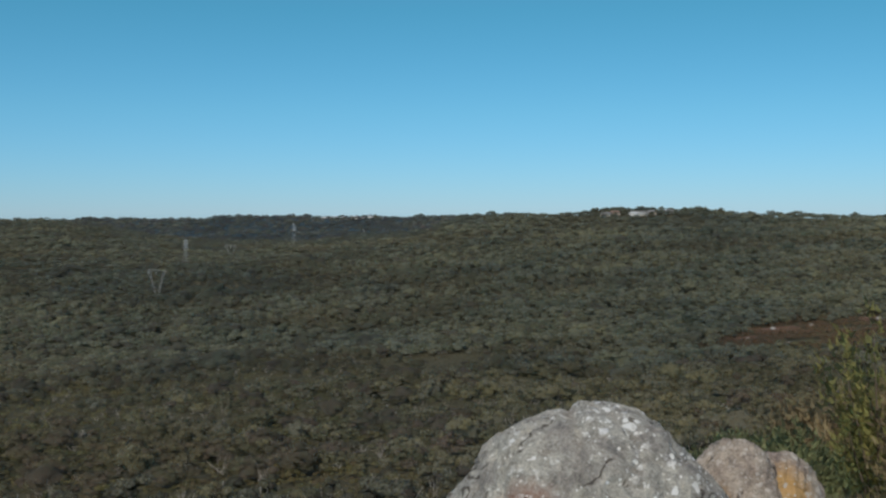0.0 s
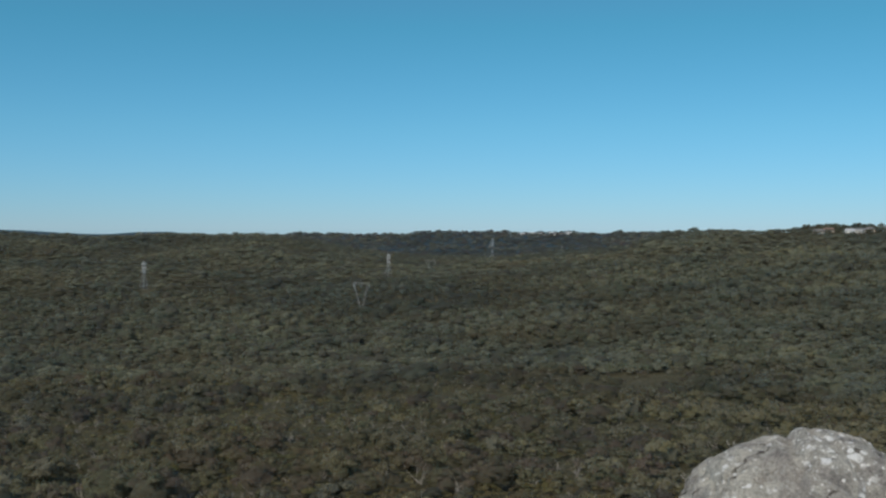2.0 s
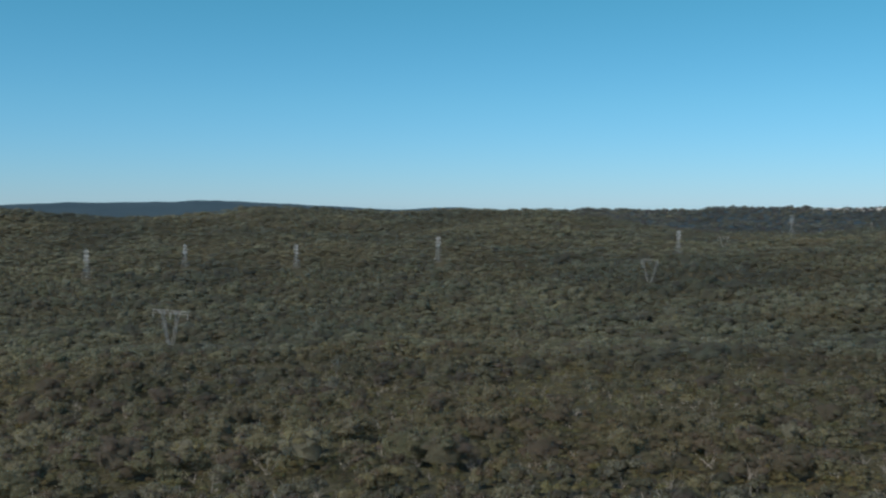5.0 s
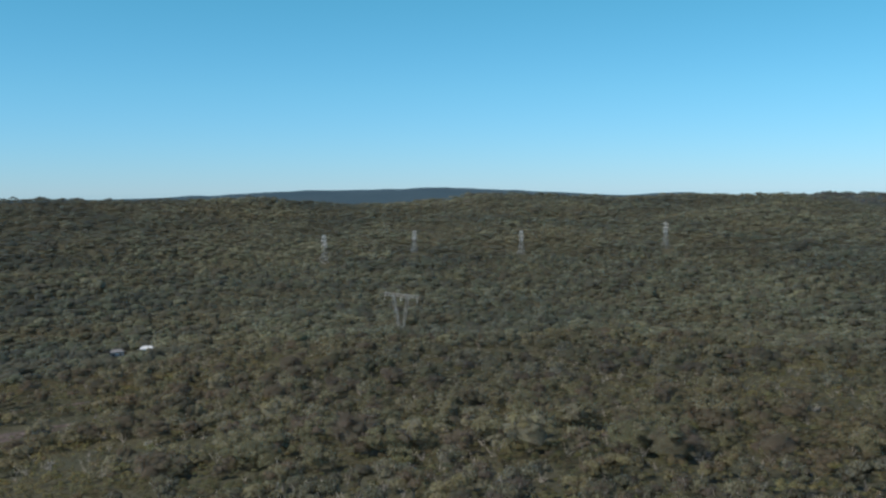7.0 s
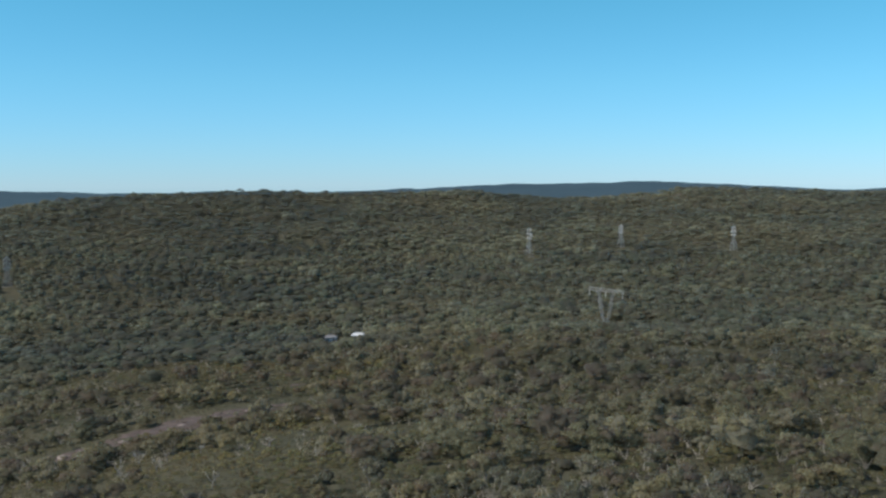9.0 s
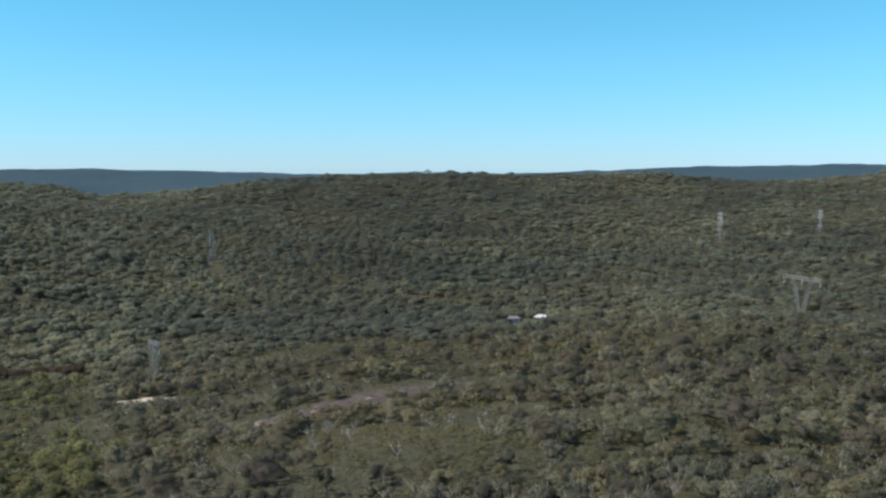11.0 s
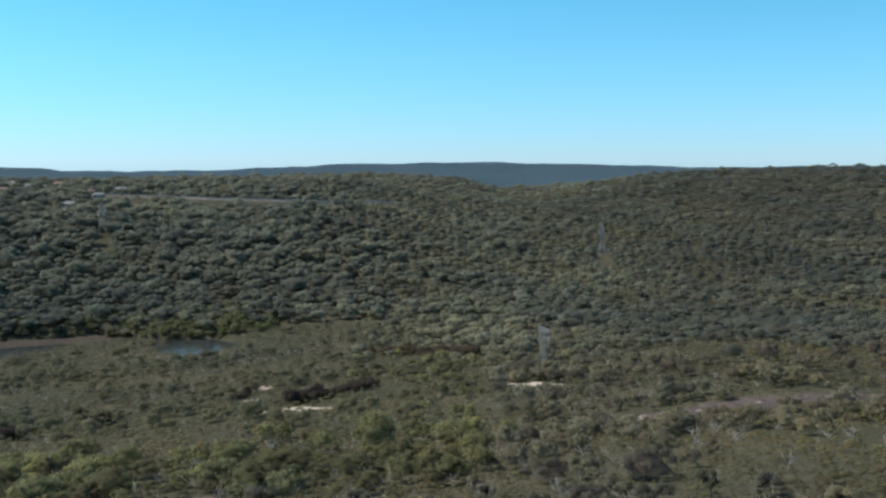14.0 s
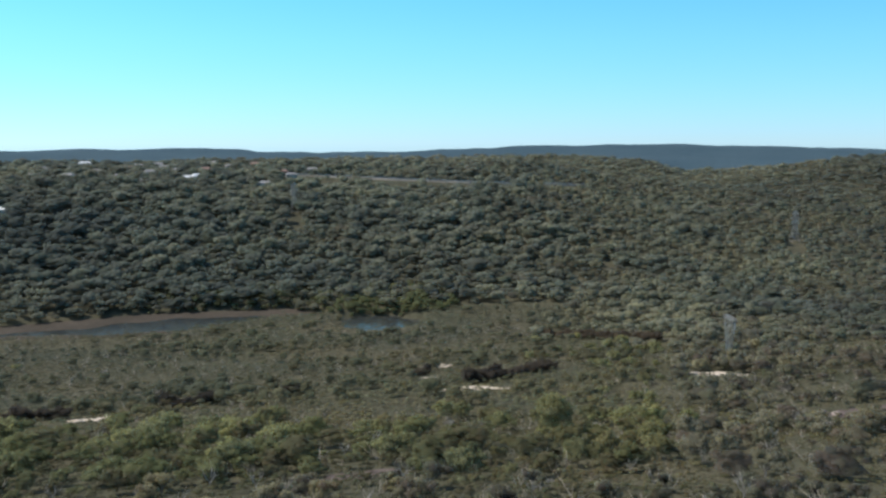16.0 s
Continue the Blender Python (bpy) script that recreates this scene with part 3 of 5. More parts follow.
woods("dry_heath", "low reddish-brown dry heath on open sandy ground", 430, 700, 2.8, 1.8, mat_dry, rng, per=1, spray=0.25, flat=0.42, stem=0.02, lobes=3, core=False, a0=-28, a1=-12.5, spread=0.42, density=dry_spots, low=True)
CLEAR += [(-21.5, 572, 52, 44, 8), (-17.6, 585, 22, 16, 12), (-20.0, 628, 30, 17, -10), (-21.5, 575, 20, 14, 0), (-24.5, 640, 34, 24, 8), (-23.0, 600, 16, 14, 0), (-15.4, 566, 9, 7, 0), (-18.8, 525, 18, 20, 10), (-22.4, 515, 20, 24, -10), (-25.0, 560, 24, 30, 0), (-20.5, 490, 12, 12, 0), (-16.8, 540, 10, 12, 0)]
woods("far_woodland", "dense grey-green eucalypt woodland on the far hillsides", 1300, 2500, 10.5, 5.0, mat_hazed_wood, rng, flat=0.48, stem=0.2, lobes=4, core=False, lobe=(0.45, 0.75), density=off_road)
woods("hillside_woodland", "grey-green eucalypt woodland on the hillside across the valley", 860, 1300, 8.4, 4.4, mat_hazed_wood, rng, flat=0.55, stem=0.25, lobes=5,
      density=lambda x, y: off_road(x, y) * (1 - hazed_bank(x, y)), shape=tall_bank)
woods("creek_bank_woodland", "tall eucalypt woodland on the creek's steep bank, haze in its blue-green colour", 690, 1300, 7.0, 4.1, mat_hazed_bank, rng, flat=0.62, stem=0.3, lobes=7, spread=0.36, a0=88,
      density=lambda x, y: off_road(x, y) * hazed_bank(x, y), shape=tall_bank)
woods("bank_understorey", "smaller gums and tall shrubs filling in below the bank's trees", 680, 1260, 6.2, 2.5, mat_hazed_bank, rng, flat=0.6, stem=0.15, lobes=3, core=False, a0=88, lobe=(0.45, 0.75),
      density=lambda x, y: off_road(x, y) * hazed_bank(x, y))
woods("valley_woodland", "olive-green eucalypt woodland along the valley", 430, 860, 6.6, 3.7, mat_hazed_wood, rng, stem=0.28, flat=0.56, lobes=6, spread=0.36,
      density=lambda x, y: (1 - hazed_bank(x, y)) * (1 - marsh(x, y)) * np.clip((heath_edge(x, y) + 60) / 90, 0, 1), shape=tall_bank)
woods("road_scrub", "low dark scrub on the cut slope below the road", 1050, 1200, 3.6, 1.9, mat_hazed_bank, rng, flat=0.5, stem=0.05, lobes=2, core=False, a0=88, a1=107, low=True,
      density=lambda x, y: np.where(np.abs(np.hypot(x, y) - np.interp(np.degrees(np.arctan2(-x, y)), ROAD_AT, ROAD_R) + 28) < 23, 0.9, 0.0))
woods("range_woodland", "distant forest on the ranges beyond the ridge", 2500, 4380, 22, 9.0, mat_hazed_range, rng, flat=0.5, stem=0.0, lobes=3, core=False, a0=-3, a1=23, beyond=True, lobe=(0.6, 1.0))
woods("low_heath", "fine low brown-green heath between the lookout rocks", 16, 58, 1.0, 0.55, mat_low, rng, per=12, spray=0.24, flat=0.6, stem=0.05, lobes=0, a0=-30, a1=-10, low=True)
woods("slope_scrub", "low brown-green heath scrub on the slope", 55, 310, 2.9, 1.5, mat_heath, rng, per=2, spray=0.20, flat=0.50, stem=0.05, lobes=3, core=False, low=True,
      shape=lambda x, y: (0.85 + 0.4 * clumped(x, y, 60, 25, 31)) * (1 - 0.25 * smooth_heath(x, y)))
woods("lower_scrub", "low brown-green heath scrub on the lower slope", 300, 690, 3.4, 1.9, mat_heath, rng, flat=0.46, stem=0.03, lobes=2, core=False, low=True,
      density=lambda x, y: np.clip((60 - heath_edge(x, y)) / 60, 0, 1) * (1 - marsh(x, y)), shape=lambda x, y: (0.9 + 0.4 * clumped(x, y, 60, 25, 31)) * (1 - 0.2 * smooth_heath(x, y)))
woods("marsh_scrub", "low olive scrub on the flats beside the creek", 300, 660, 3.2, 1.8, mat_marsh, rng, flat=0.48, stem=0.05, lobes=2, core=False, a0=84, low=True, spread=0.40,
      density=lambda x, y: np.clip(marsh(x, y) * 2.5, 0, 1))
woods("marsh_gums", "scattered grey-green gums on the flats beside the creek", 330, 650, 6.4, 2.2, mat_marsh, rng, per=2, spray=0.24, flat=0.65, stem=0.3, lobes=6, a0=84, spread=0.40,
      density=lambda x, y: np.clip(marsh(x, y) * 2, 0, 1) * np.clip((625 - np.hypot(x, y)) / 60, 0.15, 1) * (1 - 0.85 * smooth_heath(x, y)) * np.clip(0.6 + 1.5 * clumped(x, y, 50, 22, 23), 0.1, 1))
woods("slope_mallee", "scattered grey-green mallee gums standing above the heath", 185, 600, 7.6, 2.8, mat_gum, rng, per=8, spray=0.16, lobes=9, stem=0.30, flat=0.62, spread=0.42, a1=84, lobe=(0.20, 0.36),
      density=lambda x, y: mallee_cover(x, y) * (1 - 0.9 * marsh(x, y)) * np.clip((40 - heath_edge(x, y)) / 80, 0, 1))
woods("green_mallee", "scattered fresh green mallee gums standing above the heath", 185, 600, 7.6, 2.8, mat_green_gum, rng, per=8, spray=0.16, lobes=9, stem=0.30, flat=0.62, spread=0.42, a0=84, lobe=(0.20, 0.36),
      density=lambda x, y: mallee_cover(x, y) * (1 - 0.9 * marsh(x, y)) * np.clip((40 - heath_edge(x, y)) / 80, 0, 1))
woods("heath_shrubs", "rounded olive and brown shrubs among the low heath", 150, 500, 4.6, 1.35, mat_heath, rng, per=3, spray=0.22, flat=0.72, stem=0.1, lobes=4, core=False, spread=0.42, low=True,
      density=lambda x, y: np.clip(0.40 + 0.9 * clumped(x, y, 40, 16, 121), 0.06, 0.9) * (1 - 0.55 * smooth_heath(x, y)) * np.clip(-heath_edge(x, y) / 30 + marsh(x, y), 0, 1))
woods("tall_gums", "stand of taller dark gums on the near slope", 205, 262, 7.0, 4.0, mat_green_gum, rng, per=8, spray=0.15, lobes=12, stem=0.55, flat=0.8, a0=82, a1=102, spread=0.25,
      density=lambda x, y: np.clip(0.1 + 1.8 * clumped(x, y, 30, 14, 27), 0, 1) * (1 - smooth_heath(x, y)))


def pale_limbs(name, label, r0, r1, spacing, rng, size, keep):
    """Bare bleached limbs and thin trunks that stand out of the scrub: each a few forking blades."""
    x, y = scatter(r0, r1, spacing, -33, 129, rng)
    m = (ground_z(x, y) > 1) & ~is_open(x, y) & (rng.uniform(size=len(x)) < np.clip(0.4 + clumped(x, y, 90, 40, 71), 0, 1) * keep)
    x, y = x[m], y[m]
    k = 8
    root = np.repeat(np.stack([x, y, ground_z(x, y) + 0.3], 1), k, 0)
    s = np.repeat(size * rng.uniform(0.6, 1.3, len(x)), k)[:, None]
    lean = rng.normal(size=(len(root), 3)) * (0.6, 0.6, 0.2) + (0, 0, 1)
    start = root + rng.normal(size=root.shape) * (0.3, 0.3, 0.1) * s * 0.3 + (0, 0, 1) * s * 0.25
    tip = start + lean * s * rng.uniform(0.5, 1.0, (len(root), 1))
    side = rng.normal(size=root.shape) * (1, 1, 0.1)
    side = side / np.linalg.norm(side, axis=1)[:, None] * 0.014 * s
    dep = np.cross(side, lean) * 0.7
    v = np.stack([start - side - dep, start + side - dep, start + dep, tip], 1).reshape(-1, 3)
    q = np.arange(len(root))[:, None] * 4
    f = np.concatenate([q + [0, 1, 3], q + [1, 2, 3], q + [2, 0, 3]])
    return tagged(new(name, quick_mesh(name, v, f, mat_bark)), label, "branches", kind="stuff")


pale_limbs("pale_branches", "bare pale branches and thin trunks standing out of the scrub", 120, 640, 6.5, rng, 3.0, 0.6)
woods("ridge_pines", "tall dark trees crowning the ridge by the houses", 1555, 1640, 7, 3.2, mat_hazed_wood, rng, a0=-16, a1=-8.5, per=2, lobes=5, stem=0.6, flat=0.85)
woods("creek_mangroves", "dull green mangroves along the creek's bank", 640, 760, 4.4, 2.3, mat_mangrove, rng, a0=96, a1=114, per=2, spray=0.24, lobes=5, flat=0.7, stem=0.2,
      density=lambda x, y: np.where((ground_z(x, y) < 9) & (np.hypot(x, y) > 646), 0.95 * np.clip((115 - np.degrees(np.arctan2(-x, y))) / 5, 0, 1), 0.0))
woods("pylon_thicket", "dense grey-green gums round the foot of a pylon", 421, 440, 4.2, 2.6, mat_gum, rng, a0=78.6, a1=82.2, per=3, spray=0.2, lobes=7, flat=0.8, stem=0.9)
# rows of dark thicket: bearing and distance at both ends, half depth, size
for _b0, _d0, _b1, _d1, _h, _z in ((95.6, 390, 90.2, 434, 6.5, 2.7), (121.5, 346, 118.2, 346, 4, 2.2), (113.2, 354, 110.0, 362, 4, 2.0), (106.4, 370, 104.6, 380, 4, 1.8), (91.0, 556, 84.0, 524, 5, 2.4), (98.6, 414, 97.6, 428, 5, 2.2)):
    woods("dark_thicket", "dense dark thicket beside the sandy clearings", min(_d0, _d1) - 12, max(_d0, _d1) + 12, 2.6, _z, mat_thicket, rng, a0=_b1, a1=_b0, per=2, spray=0.2, lobes=5, flat=0.8, stem=0.15, low=True,
          density=lambda x, y: (np.abs(np.hypot(x, y) - np.interp(np.degrees(np.arctan2(-x, y)), (_b1, _b0), (_d1, _d0))) < _h * (1 + 0.4 * value_noise(x / 9, y / 9, 5))) * 1.0)
for a0_, a1_ in ((-180, -33), (129, 180)):
    woods("plateau_scrub", "low heath scrub on the plateau behind the lookout", 14, 420, 12.0, 3.2, mat_heath, rng, per=6, spray=0.34, flat=0.55, stem=0.05, lobes=0, a0=a0_, a1=a1_)


# ---- creek ----
wv = [(*plan(a, r), 0.0) for a in np.arange(94, 150, 2.0) for r in (560, 760)]
wf = [(2 * i, 2 * i + 1, 2 * i + 3, 2 * i + 2) for i in range(len(wv) // 2 - 1)]
mw, n_, l_, b_ = material("creek_water", 0.10, 0.5)
b_.inputs["Base Color"].default_value = (0.035, 0.04, 0.04, 1)
rip = noise_tex(n_, l_, 0.6, 3)
bump(n_, l_, b_, rip.outputs["Fac"], 0.15, 0.1)
tagged(new("water", quick_mesh("water", wv, wf, mw)), "calm shallow tidal creek reflecting blue sky", "water", kind="structure")


flat_v, flat_az = [], np.arange(103.4, 135, 0.4)
for a in flat_az:
    bank = float(np.interp(a, (103, 106, 109.5, 113, 117, 121.5, 135), (676, 683, 684, 684, 672, 666, 666)))
    water = float(np.interp(a, (103, 107, 109.5, 112, 116, 119, 135), (0, 4, 30, 46, 36, 16, 10)))       # width of the open channel
    shore = float(np.interp(a, (103, 109.5, 113, 121.5, 135), (652, 634, 612, 622, 618)))
    mid = shore + 0.36 * (bank - shore) + 3 * math.sin(a * 0.9) + 1.5 * math.sin(a * 2.3)
    w = water * 0.5 + 2.0 * math.sin(a * 1.7)
    for r, z in ((shore - 6, 0.7), (max(shore, mid - w - 5), 0.16), (mid - w, 0.03), (mid, 0.03 - 0.02 * w), (mid + w, 0.03), (min(bank, mid + w + 8), 0.18), (bank + 4, 0.6)):
        flat_v.append((*plan(a, r), z))
flat_f = [(7 * i + j, 7 * i + j + 1, 7 * i + j + 8, 7 * i + j + 7) for i in range(len(flat_az) - 1) for j in range(6)]
tagged(new("mudflat", quick_mesh("mudflat", flat_v, flat_f, mat_mud, True)), "brown tidal mudflat beside the creek", "mudflat", kind="structure")


# ---- parts and beams ----
def part(name, bm, mat, parent, label="", smooth=False):
    """Links a bmesh as one mesh under a thing."""
    me = bpy.data.meshes.new(name)
    if smooth:
        for f in bm.faces:
            f.smooth = True
    bm.to_mesh(me)
    bm.free()
    me.materials.append(mat)
    ob = new(name, me)
    ob.parent = parent
    if label:
        tagged(ob, label)
    return ob


def thing(name, label, category, group="", m=None):
    ob = tagged(new(name), label, category, group)
    ob.empty_display_size = 0.2
    if m is not None:
        ob.matrix_basis = m
    return ob


def beam(bm, a, b, w, w2=None):
    """A square bar from a to b."""
    a, b = Vector(a), Vector(b)
    d = (b - a).normalized()
    s = d.cross(Vector((0, 0, 1)) if abs(d.z) < 0.95 else Vector((1, 0, 0))).normalized()
    u = s.cross(d)
    w2 = w if w2 is None else w2
    vs = [bm.verts.new(p + s * (i * k) + u * (j * k)) for p, k in ((a, w / 2), (b, w2 / 2)) for i, j in ((-1, -1), (1, -1), (1, 1), (-1, 1))]
    for q in ((3, 2, 1, 0), (4, 5, 6, 7), (0, 1, 5, 4), (1, 2, 6, 5), (2, 3, 7, 6), (3, 0, 4, 7)):
        bm.faces.new([vs[i] for i in q])


def box(bm, x0, y0, z0, x1, y1, z1):
    beam(bm, ((x0 + x1) / 2, (y0 + y1) / 2, z0), ((x0 + x1) / 2, (y0 + y1) / 2, z1), 1)
    for v in list(bm.verts)[-8:]:
        v.co.x = x0 if v.co.x < (x0 + x1) / 2 else x1
        v.co.y = y0 if v.co.y < (y0 + y1) / 2 else y1


def tube(bm, pts, radii, sides=6):
    rings = []
    for i, p in enumerate(pts):
        p = Vector(p)
        d = (Vector(pts[min(i + 1, len(pts) - 1)]) - Vector(pts[max(i - 1, 0)])).normalized()
        s = d.cross(Vector((0.3, 1, 0.1))).normalized()
        u = d.cross(s)
        rings.append([bm.verts.new(p + (s * math.cos(k * 6.2832 / sides) + u * math.sin(k * 6.2832 / sides)) * radii[i]) for k in range(sides)])
    for a, b in zip(rings, rings[1:]):
        for k in range(sides):
            bm.faces.new((a[k], a[(k + 1) % sides], b[(k + 1) % sides], b[k]))
    bm.faces.new(rings[-1])


# ---- pylons ----
def lattice_pylon(az, r, h, heading, label, steel=None):
    """A tall double-circuit pylon: tapering legs, bracing, three pairs of arms with insulators."""
    t = thing("pylon", label, "pylon", "power pylons", Matrix.Translation(spot(az, r, -0.3)) @ pose(0, 0, 0, 0, 0, heading))
    steel = steel or mat_body_steel
    wide, waist, top = 0.115 * h, 0.036 * h, 0.026 * h

    def half(k):
        return wide + (waist - wide) * min(k / 0.58, 1) + (top - waist) * max(0, (k - 0.58) / 0.42)
    for sx, sy in ((-1, -1), (1, -1), (1, 1), (-1, 1)):
        bm = bmesh.new()
        for k0, k1 in ((0, 0.58), (0.58, 0.97)):
            beam(bm, (sx * half(k0), sy * half(k0), k0 * h), (sx * half(k1), sy * half(k1), k1 * h), 0.24, 0.14)
        part("leg", bm, steel, t)
    levels = [0.0, 0.14, 0.27, 0.38, 0.48, 0.58, 0.66, 0.74, 0.82, 0.90, 0.97]
    bm = bmesh.new()
    for k0, k1 in zip(levels, levels[1:]):
        for s in range(4):
            c = [(-1, -1), (1, -1), (1, 1), (-1, 1)]
            (ax, ay), (bx, by) = c[s], c[(s + 1) % 4]
            p = [(ax * half(k0), ay * half(k0), k0 * h), (bx * half(k0), by * half(k0), k0 * h), (ax * half(k1), ay * half(k1), k1 * h), (bx * half(k1), by * half(k1), k1 * h)]
            beam(bm, p[0], p[3], 0.07), beam(bm, p[1], p[2], 0.07), beam(bm, p[2], p[3], 0.08)
    part("bracing", bm, steel, t)
    bm = bmesh.new()
    for sx, sy in ((-1, -1), (1, -1), (1, 1), (-1, 1)):
        beam(bm, (sx * half(0.97), sy * half(0.97), 0.97 * h), (0, 0, h * 1.02), 0.25)
    part("peak", bm, steel, t)
    for k, reach in ((0.66, 0.105), (0.80, 0.115), (0.94, 0.095)):
        for side in (-1, 1):
            bm = bmesh.new()
            tip = (side * reach * h, 0, (k + 0.005) * h)
            for sy in (-1, 1):
                beam(bm, (side * half(k), sy * half(k), (k - 0.012) * h), tip, 0.22, 0.18)
                beam(bm, (side * half(k), sy * half(k), (k + 0.03) * h), tip, 0.22, 0.18)
                beam(bm, (side * half(k), sy * half(k), (k - 0.012) * h), (side * reach * 0.55 * h, sy * 0.3 * half(k), (k + 0.017) * h), 0.2)
            arm = part("crossarm", bm, mat_white_steel if steel is mat_body_steel else steel, t, "pale steel crossarm")
            bm = bmesh.new()
            x, z = side * reach * h * 0.97, k * h
            tube(bm, [(x, 0, z), (x, 0, z - 0.4), (x, 0, z - 1.2), (x, 0, z - 2.2), (x, 0, z - 2.6)], [0.08, 0.18, 0.20, 0.18, 0.08])
            part("insulator", bm, mat_porcelain, arm, "pale porcelain insulator string")
    return t


def v_pylon(az, r, h, heading, label, span=0.46, steel=None):
    """A waisted pylon with two leaning masts that carry one long level beam."""
    t = thing("pylon", label, "pylon", "power pylons", Matrix.Translation(spot(az, r, -0.3)) @ pose(0, 0, 0, 0, 0, heading))
    w, low = span * h, 0.22 * h
    steel = steel or mat_dull_steel

    def truss(bm, a, b, wa, wb, n, bar):
        a, b = Vector(a), Vector(b)
        ox, oy = Vector((1, 0, 0)), Vector((0, 1, 0))
        if abs((b - a).normalized().x) > 0.8:
            ox = Vector((0, 0, 1))
        for i, j in ((-1, -1), (1, -1), (1, 1), (-1, 1)):
            beam(bm, a + (ox * i + oy * j) * wa, b + (ox * i + oy * j) * wb, bar)
        for k in range(n):
            for s in range(4):
                c = [(-1, -1), (1, -1), (1, 1), (-1, 1)]
                (i, j), (i2, j2) = c[s], c[(s + 1) % 4]
                k0, k1 = k / n, (k + 1) / n
                w0, w1 = wa + (wb - wa) * k0, wa + (wb - wa) * k1
                beam(bm, a.lerp(b, k0) + (ox * i + oy * j) * w0, a.lerp(b, k1) + (ox * i2 + oy * j2) * w1, bar * 0.6)
    bm = bmesh.new()
    truss(bm, (0, 0, 0), (0, 0, low), 0.10 * h, 0.07 * h, 3, 0.13)
    part("base", bm, steel, t)
    for side in (-1, 1):
        bm = bmesh.new()
        truss(bm, (side * 0.055 * h, 0, low), (side * 0.25 * h, 0, 0.96 * h), 0.022 * h, 0.03 * h, 10, 0.13)
        part("mast", bm, steel, t)
    bm = bmesh.new()
    truss(bm, (-w, 0, 0.975 * h), (w, 0, 0.975 * h), 0.03 * h, 0.03 * h, 14, 0.15)
    part("beam", bm, steel, t)
    for x in (-0.94 * w, 0, 0.94 * w):
        bm = bmesh.new()
        z = 0.95 * h
        tube(bm, [(x, 0, z), (x, 0, z - 0.5), (x, 0, z - 2.2), (x, 0, z - 3.8), (x, 0, z - 4.2)], [0.06, 0.12, 0.14, 0.12, 0.06])
        part("insulator", bm, mat_porcelain, t, "pale hanging insulator string")
    return t


# ---- houses ----
def flat_paint(name, c, rough=0.7):
    return two_tone(name, tuple(k * 0.86 for k in c), c, 0.5, rough, 0.3, fine=5)


mat_walls = [flat_paint("white_render", (0.76, 0.73, 0.68)), flat_paint("cream_render", (0.46, 0.39, 0.32)), flat_paint("red_brick_wall", (0.32, 0.16, 0.11))]
mat_roofs = [flat_paint("white_sheet_roof", (0.62, 0.63, 0.63), 0.45), flat_paint("grey_tile_roof", (0.22, 0.215, 0.215)), flat_paint("terracotta_roof", (0.25, 0.155, 0.12))]
mat_glass, _n, _l, _bb = material("window_glass", 0.08, 0.6)
_bb.inputs["Base Color"].default_value = (0.03, 0.035, 0.04, 1)
mat_door = flat_paint("dark_door", (0.14, 0.09, 0.06))


def house(az, r, w, d, h, turn, wall, roof, label, lift=0.0, name="house"):
    t = thing(name, label, "house" if name == "house" else name, "houses among the trees" if name == "house" else "", Matrix.Translation(spot(az, r, -0.6 + lift)) @ pose(0, 0, 0, 0, 0, az + turn))
    bm = bmesh.new()
    box(bm, -w / 2, -d / 2, 0, w / 2, d / 2, h)
    part("wall", bm, mat_walls[wall], t)
    bm = bmesh.new()
    o, rise = 0.6, 0.24 * d
    a = [bm.verts.new((sx * (w / 2 + o), sy * (d / 2 + o), h + 0.02)) for sx, sy in ((-1, -1), (1, -1), (1, 1), (-1, 1))]
    e = [bm.verts.new((v.co.x, v.co.y, h + 0.2)) for v in a]
    g = [bm.verts.new((sx * (w / 2 - d * 0.22), 0, h + 0.2 + rise)) for sx in (-1, 1)]
    bm.faces.new(a[::-1])
    for i in range(4):
        bm.faces.new((a[i], a[(i + 1) % 4], e[(i + 1) % 4], e[i]))
    bm.faces.new((e[0], e[1], g[1], g[0])), bm.faces.new((e[1], e[2], g[1])), bm.faces.new((e[2], e[3], g[0], g[1])), bm.faces.new((e[3], e[0], g[0]))
    part("roof", bm, mat_roofs[roof], t)
    n = max(2, int(w / 4))
    for i in range(n):
        x = -w / 2 + w * (i + 0.5) / n
        bm = bmesh.new()
        if i == n // 2:
            box(bm, x - 0.5, -d / 2 - 0.05, 0.3, x + 0.5, -d / 2 + 0.1, 2.4)
            part("door", bm, mat_door, t)
        else:
            box(bm, x - 0.9, -d / 2 - 0.05, h - 1.9, x + 0.9, -d / 2 + 0.1, h - 0.7)
            part("window", bm, mat_glass, t)
    return t


# ---- pylons in the valley ----
GREY_LATTICE = "tall grey lattice steel power pylon standing in woodland"
lattice_pylon(48.1, 1270, 38.0, 10, GREY_LATTICE)
lattice_pylon(42.86, 1359, 31.5, 5, GREY_LATTICE)
lattice_pylon(36.64, 1322, 33.0, -1, GREY_LATTICE)
lattice_pylon(28.42, 1326, 35.5, -10, GREY_LATTICE)
lattice_pylon(14.66, 1439, 34.0, -23, GREY_LATTICE)
lattice_pylon(8.62, 2240, 47.0, -29, GREY_LATTICE)
lattice_pylon(77.1, 988, 30.0, -75, "thin grey lattice power pylon half hidden by trees", mat_dull_steel)
lattice_pylon(105.45, 925, 28.0, -60, "thin grey lattice power pylon half hidden by trees", mat_dull_steel)
lattice_pylon(4.6, 3480, 24.0, -20, "small distant lattice power pylon on a far slope", mat_dull_steel)
v_pylon(43.7, 706, 31.5, -4, "grey V-shaped steel pylon with a long level beam", 0.58, mat_mid_steel)
